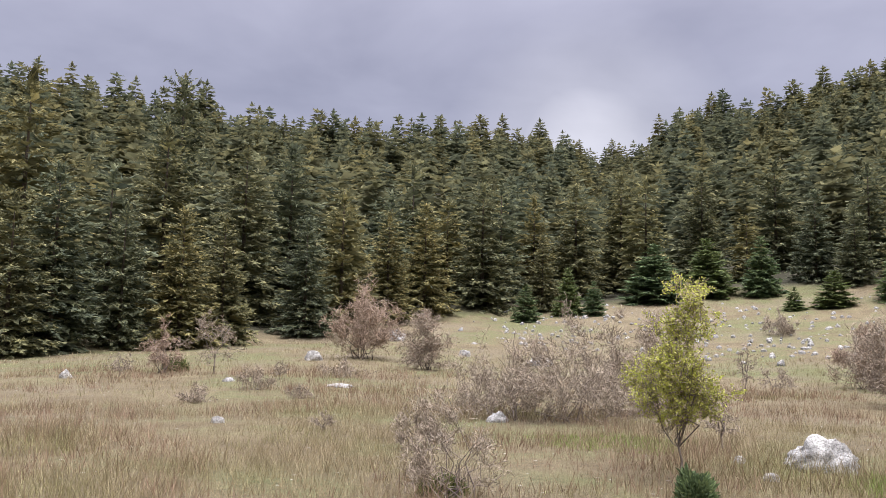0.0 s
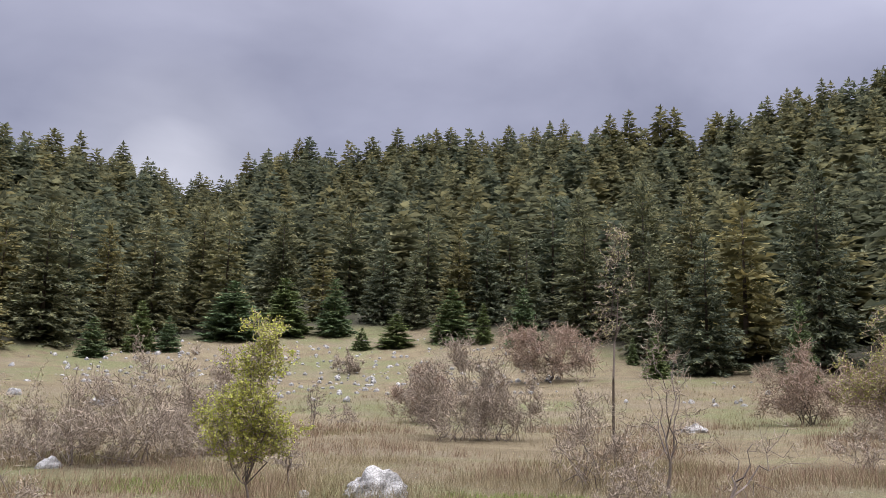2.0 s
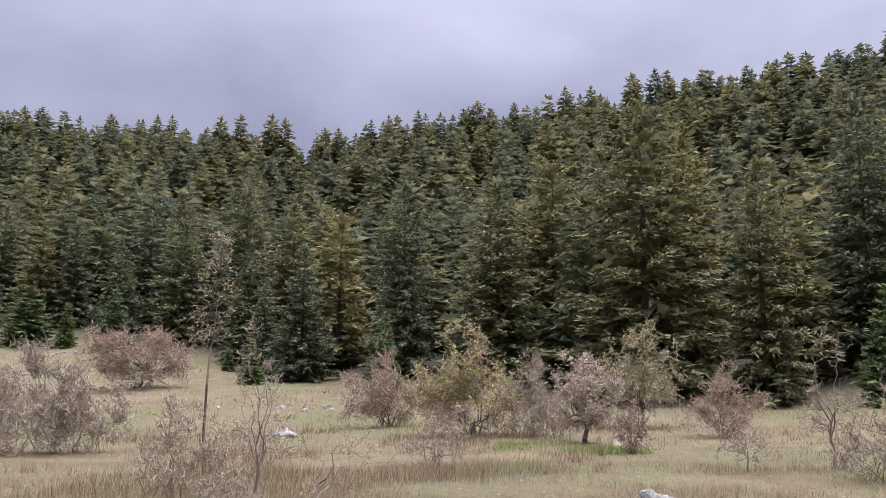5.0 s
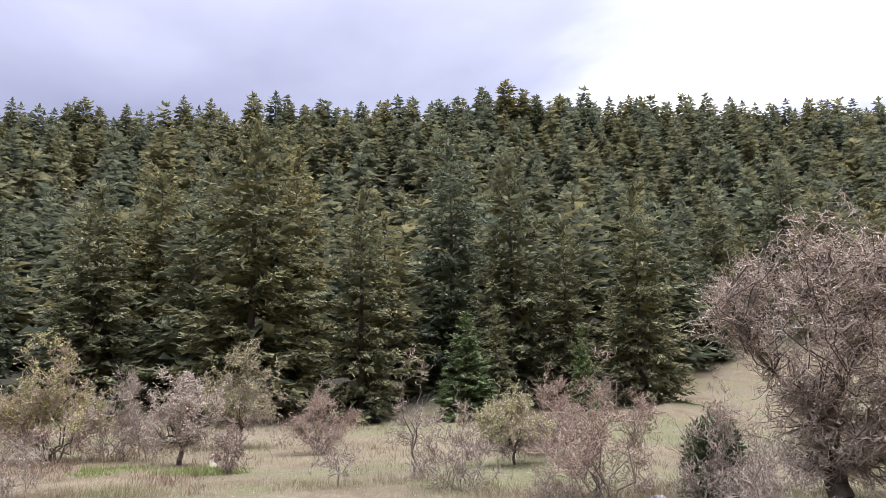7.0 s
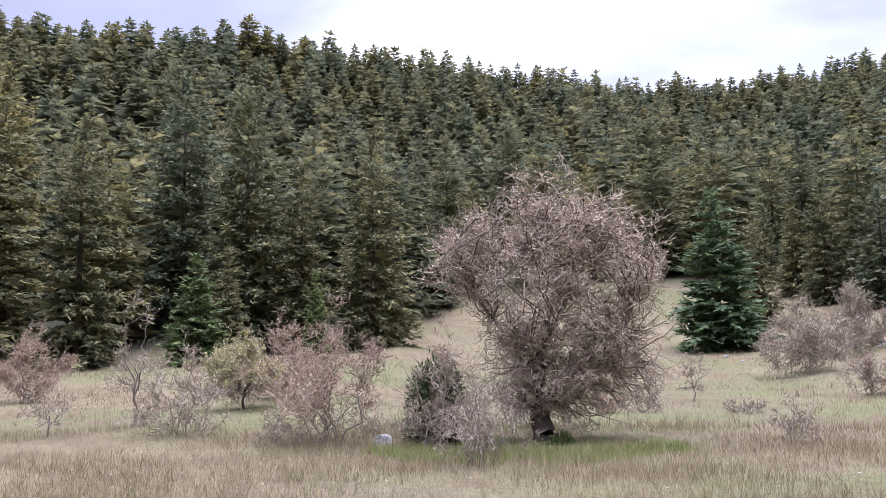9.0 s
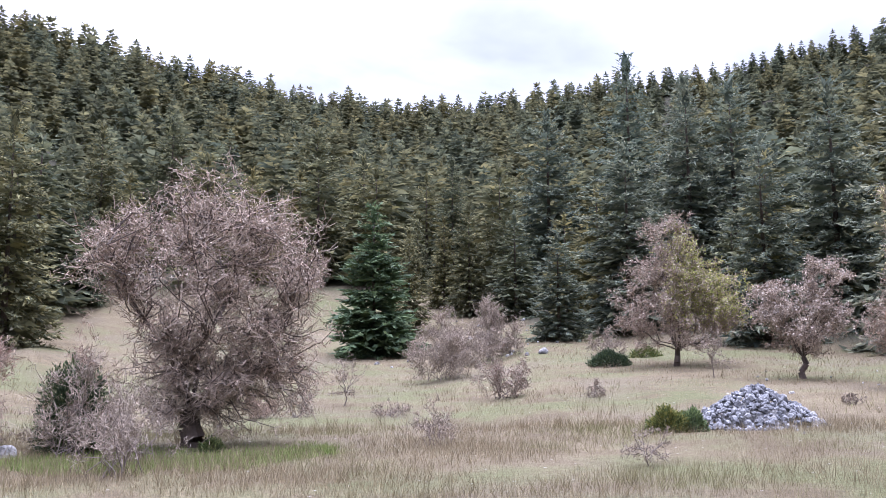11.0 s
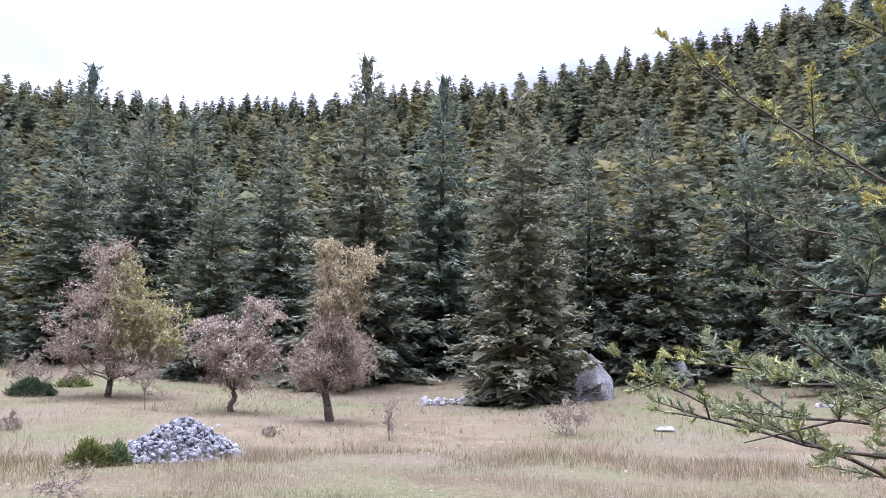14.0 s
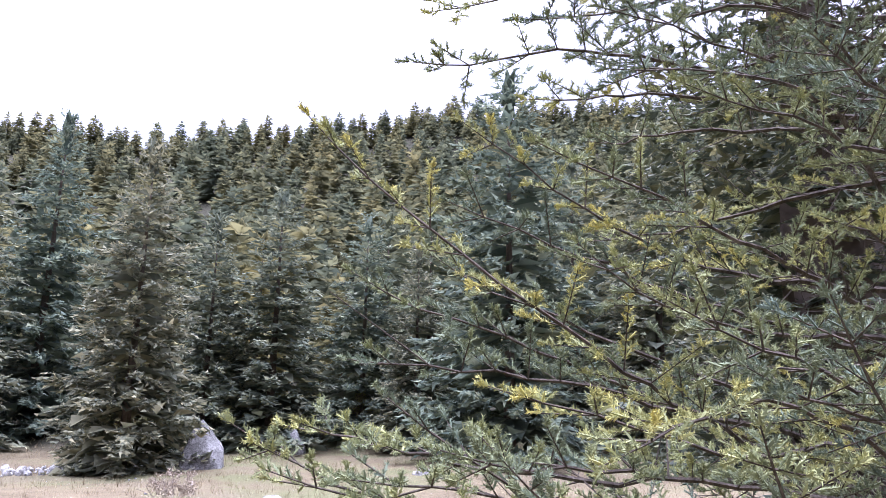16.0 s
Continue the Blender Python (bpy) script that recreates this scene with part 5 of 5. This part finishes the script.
# ---- the heap of stones ----
def stone_heap():
    rng = np.random.RandomState(21)
    base = new("stone_heap")
    base.matrix_world = Matrix.Translation(spot(142.0, 19.0, 0.03))
    RX, RY, H = 1.36, 1.1, 0.84
    part("core", rock_mesh("core", 5, RX * 1.45, RY * 1.45, H * 0.6, mat_boulder, 0.15, 1.0, 3), base, "dark packed rubble")
    kinds = [rock_mesh("heap_stone", 70 + k, 0.185, 0.145, 0.105, mat_stone, 0.45, 1.0, 1) for k in range(9)]
    for me in kinds:
        for p in me.polygons:
            p.use_smooth = False
    out = (math.sin(radians(142)), math.cos(radians(142)))
    for i in range(296):
        if i < 270:
            a, q = rng.uniform(0, 6.28), math.sqrt(rng.uniform(0, 1.0))
            z = H * max(0.0, 1 - q ** 1.3) * rng.uniform(0.86, 1.0)
            x, y = RX * q * math.cos(a), RY * q * math.sin(a)
        else:
            a, q = rng.uniform(0, 6.28), rng.uniform(0.95, 1.5)
            x, y, z = RX * q * math.cos(a), RY * q * math.sin(a), 0.0
        k = rng.uniform(0.65, 1.25)
        ob = part("stone", kinds[rng.randint(9)], base)
        px, py = x * out[1] + y * out[0], -x * out[0] + y * out[1]
        ob.matrix_basis = Matrix.LocRotScale((px, py, z), Euler((rng.uniform(-0.6, 0.6), rng.uniform(-0.6, 0.6), rng.uniform(0, 6.28))), (k, k, k))
    V, F, n = [], [], 0
    for i in range(760):
        a, q = rng.uniform(0, 6.28), math.sqrt(rng.uniform(0, 1.25))
        z = H * max(0.0, 1 - q ** 1.3) * rng.uniform(0.9, 1.03)
        x, y, k = RX * q * math.cos(a), RY * q * math.sin(a), rng.uniform(0.35, 0.7)
        me = kinds[rng.randint(9)]
        co = np.empty(len(me.vertices) * 3)
        me.vertices.foreach_get("co", co)
        turn = np.array(Euler((rng.uniform(-0.8, 0.8), rng.uniform(-0.8, 0.8), rng.uniform(0, 6.28))).to_matrix())
        V.append(co.reshape(-1, 3) * k @ turn.T + np.array([x * out[1] + y * out[0], -x * out[0] + y * out[1], z]))
        F.append(np.array([list(p.vertices) for p in me.polygons]) + n)
        n += len(me.vertices)
    tagged(part("rubble", mesh("rubble", np.concatenate(V), np.concatenate(F), mat_stone), base), kind="stuff")
    tagged(base, "heap of grey field stones on the meadow", "stone heap")


stone_heap()


def marker():
    """A squat pale block standing in the grass."""
    bm = bmesh.new()
    bmesh.ops.create_cube(bm, size=1.0)
    bmesh.ops.scale(bm, vec=(0.24, 0.2, 0.42), verts=bm.verts)
    bmesh.ops.translate(bm, vec=(0, 0, 0.19), verts=bm.verts)
    bmesh.ops.bevel(bm, geom=bm.edges[:], offset=0.03, segments=2, affect="EDGES")
    for v in bm.verts:
        v.co += Vector((noise.noise(v.co * 9), noise.noise(v.co * 9 + Vector((5, 0, 0))), noise.noise(v.co * 9 + Vector((0, 5, 0))))) * 0.02
    me = bpy.data.meshes.new("marker_stone")
    bm.to_mesh(me)
    bm.free()
    me.materials.append(mat_post)
    ob = new("marker_stone", me)
    ob.matrix_world = Matrix.LocRotScale(spot(66.4, 24.9, 0.02), Euler((0.05, 0.08, 0.5)), None)
    tagged(ob, "squat cream-coloured stone block in the grass", "stone block")


marker()


# ---- the near fir, whose boughs reach before the eye ----
def near_fir():
    rng = np.random.RandomState(33)
    foot = spot(219.0, 5.6)
    segs, shoots_at = [], []

    def toward(az, el, d):
        a, e = radians(az), radians(el)
        return np.array([d * math.sin(a) * math.cos(e), d * math.cos(a) * math.cos(e), EYE + d * math.sin(e)])

    def side_twig(p, d, lat, length, tone):
        """A thin straight twig in the bough's own plane, feathered on both sides with short shoots."""
        n = max(3, int(round(length / 0.047)))
        tone += rng.normal(0, 0.09)
        rise = rng.uniform(0.1, 0.55)
        e = p + (d + np.array([0, 0, 0.08])) * length
        segs.append([*p, *e, 0.004, 0.002])
        for i in range(n + 1):
            t = (i + 0.5) / (n + 1)
            if t < 0.12:
                continue
            for sg in (-1, 1):
                if rng.rand() < 0.9:
                    w = unit(d * 0.65 + lat * sg * 0.6 + np.array([0, 0, rise + rng.uniform(-0.15, 0.3)]) + rng.normal(0, 0.22, 3))
                    shoots_at.append((*(p + (e - p) * t), *w, rng.uniform(0.6, 1.25) * (0.062 - 0.016 * t), tone + rng.normal(0, 0.06) + 0.12 * t))
        for _ in range(3):
            shoots_at.append((*e, *unit(unit(e - p) + rng.normal(0, 0.35, 3) + np.array([0, 0, 0.2])), 0.05, tone + 0.2))

    def bough(az, el, d, z0, sag, bushy=1.0, bare=0.3):
        a = np.array([foot.x, foot.y, foot.z + z0])
        b = toward(az, el, d)
        ln = np.linalg.norm(b - a)
        n = max(6, int(ln / 0.15))
        bend = rng.normal(0, 0.032 * ln, (2, 3))
        tone = rng.uniform(0.0, 0.42) if rng.rand() < 0.75 else rng.uniform(0.45, 0.75)
        pts = []
        for i in range(n + 1):
            t = i / n
            p = a + (b - a) * t - np.array([0, 0, sag * 4 * t * (1 - t)]) + bend[0] * math.sin(3.14 * t) + bend[1] * math.sin(6.28 * t) + rng.normal(0, 0.01, 3)
            pts.append(p)
        for i in range(n):
            t = i / n
            segs.append([*pts[i], *pts[i + 1], 0.019 * (1 - t) + 0.004, 0.019 * (1 - t - 1 / n) + 0.004])
            d0 = unit(pts[i + 1] - pts[i])
            lat = unit(np.cross(d0, np.array([0, 0, 1.0])) + rng.normal(0, 0.2, 3))
            if t < 0.6:
                for _ in range(1):
                    w = unit(rng.normal(0, 1, 3) + d0 * 0.4)
                    e = pts[i] + w * rng.uniform(0.12, 0.4)
                    segs.append([*pts[i], *e, 0.004, 0.002])
                    segs.append([*e, *(e + unit(w + rng.normal(0, 0.5, 3)) * rng.uniform(0.08, 0.3)), 0.0025, 0.0012])
            for sg in (-1, 1):
                w = unit(d0 * rng.uniform(0.3, 0.8) + lat * sg * 0.8 + np.array([0, 0, rng.uniform(-0.3, 0.55)]) + rng.normal(0, 0.15, 3))
                if t >= bare and rng.rand() < 0.97 * bushy:
                    side_twig(pts[i + 1], w, d0, rng.uniform(0.12, 0.5) * (1.15 - 0.7 * t), tone)
                elif rng.rand() < 0.7:
                    e = pts[i + 1] + unit(w + rng.normal(0, 0.3, 3)) * rng.uniform(0.2, 0.6)
                    segs.append([*pts[i + 1], *e, 0.0045, 0.002])
        side_twig(pts[-1], unit(pts[-1] - pts[-2]), unit(np.cross(pts[-1] - pts[-2], np.array([0, 0, 1.0]))), 0.2, tone)

    # the boughs that stand out, tip by azimuth, height angle and distance
    bough(172.8, 1.0, 3.4, 1.1, 0.05)
    bough(176.0, -1.4, 3.2, 0.9, 0.03)
    bough(176.0, 21.0, 3.7, 1.2, 0.25)
    bough(180.3, 11.6, 4.0, 1.4, 0.20)
    bough(183.8, 26.7, 4.3, 3.8, -0.10)
    bough(185.0, 30.7, 4.4, 4.4, -0.10)
    bough(187.4, 21.9, 4.2, 2.5, 0.10)
    bough(180.9, 7.1, 3.8, 1.6, 0.05)
    bough(177.3, 2.5, 3.4, 1.3, 0.05)
    bough(183.3, 2.6, 3.0, 1.3, 0.03)
    bough(190.8, 4.6, 2.9, 1.5, 0.03)
    bough(197.6, 1.7, 2.6, 1.2, 0.02)
    bough(202.6, 8.9, 2.7, 1.3, 0.10)
    bough(209.8, 7.9, 2.6, 1.4, 0.05)
    bough(193.8, 20.4, 3.2, 2.4, 0.10)
    bough(198.4, 26.0, 3.4, 2.9, 0.00)
    bough(204.0, 24.0, 3.6, 2.9, 0.00)
    bough(211.0, 25.4, 3.2, 3.0, 0.00)
    bough(187.0, 17.1, 3.9, 2.1, 0.15)
    bough(195.5, 13.2, 3.3, 1.8, 0.10)
    bough(185.4, 12.9, 4.3, 1.8, 0.20)
    bough(205.7, 5.2, 2.8, 1.5, 0.03)
    bough(187.4, 0.5, 2.9, 1.1, 0.03)
    bough(191.2, 30.0, 4.6, 4.8, -0.20)
    bough(197.0, 30.0, 5.0, 5.4, -0.20)
    bough(192.7, 24.5, 4.6, 3.4, -0.10)
    bough(189.6, -0.9, 2.7, 0.9, 0.02)
    bough(205.3, 0.4, 2.4, 1.0, 0.00)
    bough(181.1, -1.0, 3.0, 0.9, 0.03)
    # and those behind them, up the trunk
    for i in range(40):
        z0 = rng.uniform(0.6, 7.5)
        az = rng.uniform(186, 222)
        el = math.degrees(math.atan2(z0 - EYE + rng.uniform(-0.7, 0.5), 4.6)) + rng.uniform(-2, 3)
        bough(az, el, rng.uniform(3.6, 7.2), z0, rng.uniform(-0.05, 0.3), 0.9, 0.2)
    ob = new("fir_tree")
    ob.matrix_world = Matrix.Translation(foot)
    shift = np.array([foot.x, foot.y, foot.z])
    s = np.array(segs)
    s[:, 0:3] -= shift
    s[:, 3:6] -= shift
    v, f = tubes(s, 4)
    part("bough_work", mesh("bough_work", v, f, mat_bark), ob, "grey-brown boughs and bare twigs")
    ts, sides = fir_trunk(11.0, 0.2, 10)
    v, f = tubes(ts, sides)
    part("trunk", mesh("trunk", v, f, mat_bark, True), ob)
    # every shoot: a soft spindle bristling with needles
    A = np.array(shoots_at)
    P, D, ln, tone = A[:, 0:3] - shift, A[:, 3:6], A[:, 6:7], np.clip(A[:, 7], 0, 1)
    U = unit(np.cross(D, rng.normal(0, 1, (len(A), 3))))
    X = np.cross(D, U)
    rings, sides = ((0.0, 0.0025), (0.6, 0.005), (1.0, 0.002)), 3
    V = [P + D * ln * t + r * (math.cos(6.283 * k / sides) * U + math.sin(6.283 * k / sides) * X) for t, r in rings for k in range(sides)]
    verts = np.stack(V, 1).reshape(-1, 3)
    per_shoot = len(rings) * sides
    one = []
    for j in range(len(rings) - 1):
        for k in range(sides):
            o, e = j * sides + k, j * sides + (k + 1) % sides
            one += [(o, e, e + sides), (o, e + sides, o + sides)]
    faces = (np.arange(len(A))[:, None, None] * per_shoot + np.array(one)[None]).reshape(-1, 3)
    tones = np.repeat(tone, per_shoot)
    per = 28
    k = np.repeat(np.arange(len(A)), per)
    m = len(k)
    a = rng.uniform(0, 6.283, (m, 1))
    side = np.cos(a) * U[k] + np.sin(a) * X[k]
    root = P[k] + D[k] * ln[k] * rng.uniform(0.02, 1.0, (m, 1)) + side * 0.003
    way = unit(D[k] * 0.5 + side * 0.85 + np.array([0, 0, 0.12]))
    sd = unit(np.cross(way, rng.normal(0, 1, (m, 3))))
    wd = 0.0019
    nv = np.stack([root - sd * wd, root + sd * wd, root + way * rng.uniform(0.012, 0.021, (m, 1))], 1).reshape(-1, 3)
    faces = np.concatenate([faces, np.arange(m)[:, None] * 3 + np.array([[0, 1, 2]]) + len(verts)])
    verts = np.concatenate([verts, nv])
    tones = np.concatenate([tones, np.repeat(np.clip(tone[k] + 0.08, 0, 1), 3)])
    me = mesh("crown", verts, faces, mat_near_needles)
    me.attributes.new("tone", "FLOAT", "POINT").data.foreach_set("value", tones.astype(np.float32))
    part("crown", me, ob, "green needles tipped with yellow-green")
    tagged(ob, "fir close by with long low boughs tipped yellow-green", "fir tree")
    print("near fir shoots", len(shoots_at), "needles", m)


near_fir()
# backs the near boughs; the shade between them is painted into its needles
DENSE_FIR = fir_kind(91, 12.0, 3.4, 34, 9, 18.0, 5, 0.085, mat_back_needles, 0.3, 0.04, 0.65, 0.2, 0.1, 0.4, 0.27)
stand_fir(DENSE_FIR, 209.0, 11.0, 12.0, 3.3, "fir standing close behind the near boughs, its needles coloured as if shaded", "firs of the forest edge")


# ---- grass ----
def sward(name, n, near, far, power, tall, width, mat, label, rng, keep=None, per=4):
    """Tufts of blades, each blade one narrow triangle."""
    az = rng.uniform(-34, 218, n)
    d = near + (far - near) * rng.uniform(0, 1, n) ** power
    clump = np.array([noise.noise((dd * math.sin(radians(a)) * 0.35, dd * math.cos(radians(a)) * 0.35, 1.0)) for a, dd in zip(az, d)])
    ok = clump > rng.uniform(-0.75, 0.25, n)
    if keep is not None:
        ok = np.array([keep(a, dd) for a, dd in zip(az, d)])
    az, d, clump = az[ok], d[ok], clump[ok]
    base = np.array([tuple(spot(a, dd, 0.02)) for a, dd in zip(az, d)])
    base, clump = np.repeat(base, per, 0), np.repeat(clump, per, 0)
    m = len(base)
    base[:, :2] += rng.normal(0, 0.05, (m, 2))
    lean = rng.normal(0, 0.33, (m, 3))
    lean[:, 2] = 1.0
    way = unit(lean)
    sd = unit(np.cross(way, rng.normal(0, 1, (m, 3))))
    far_k = (1 + np.repeat(d, per)[:, None] * 0.035)
    ln = (tall * rng.uniform(0.45, 1.25, m) * (1 + 0.8 * clump))[:, None]
    wd = width * far_k * rng.uniform(0.7, 1.3, m)[:, None]
    verts = np.stack([base - sd * wd, base + sd * wd, base + way * ln], 1).reshape(-1, 3)
    faces = np.arange(m)[:, None] * 3 + np.array([[0, 1, 2]])
    tagged(new(name, mesh(name, verts, faces, mat)), label, "grass", kind="stuff")
    print(name, m)


grass_rng = np.random.RandomState(63)
sward("dry_grass", 90000, 5.0, 20.0, 0.75, 0.2, 0.0022, mat_grass, "dry straw-coloured grass standing on the meadow", grass_rng)
sward("distant_dry_grass", 34000, 19.0, 62.0, 0.9, 0.22, 0.0035, mat_grass, "dry grass on the far meadow", grass_rng, per=3)


def lush(az, d):
    x, y = d * math.sin(radians(az)), d * math.cos(radians(az))
    for a, dd, r in ((104, 15.3, 2.6), (99, 15.0, 1.6), (110, 15.6, 1.8), (61, 24.5, 1.6), (66, 23.5, 1.4), (33, 12.2, 1.8), (35, 13.0, 1.2), (11, 14.5, 1.5)):
        u, v = dd * math.sin(radians(a)), dd * math.cos(radians(a))
        if (x - u) ** 2 + (y - v) ** 2 < (r * (0.8 + 0.4 * noise.noise((x * 1.3, y * 1.3, 0)))) ** 2:
            return True
    return False


sward("green_grass", 150000, 10.0, 27.0, 0.8, 0.13, 0.0045, mat_green_grass, "fresh green grass round the great tree's foot", grass_rng, lush, per=5)


def rusty(az, d):
    x, y = d * math.sin(radians(az)), d * math.cos(radians(az))
    return -30 < az < 66 and noise.noise((x * 0.22, y * 0.22, 9.0)) + 0.5 * noise.noise((x * 0.9, y * 0.9, 4.0)) > 0.02


sward("brown_grass", 52000, 6.0, 34.0, 0.8, 0.34, 0.003, mat_brown_grass, "tall rusty-brown dry grass in patches", grass_rng, rusty, per=4)
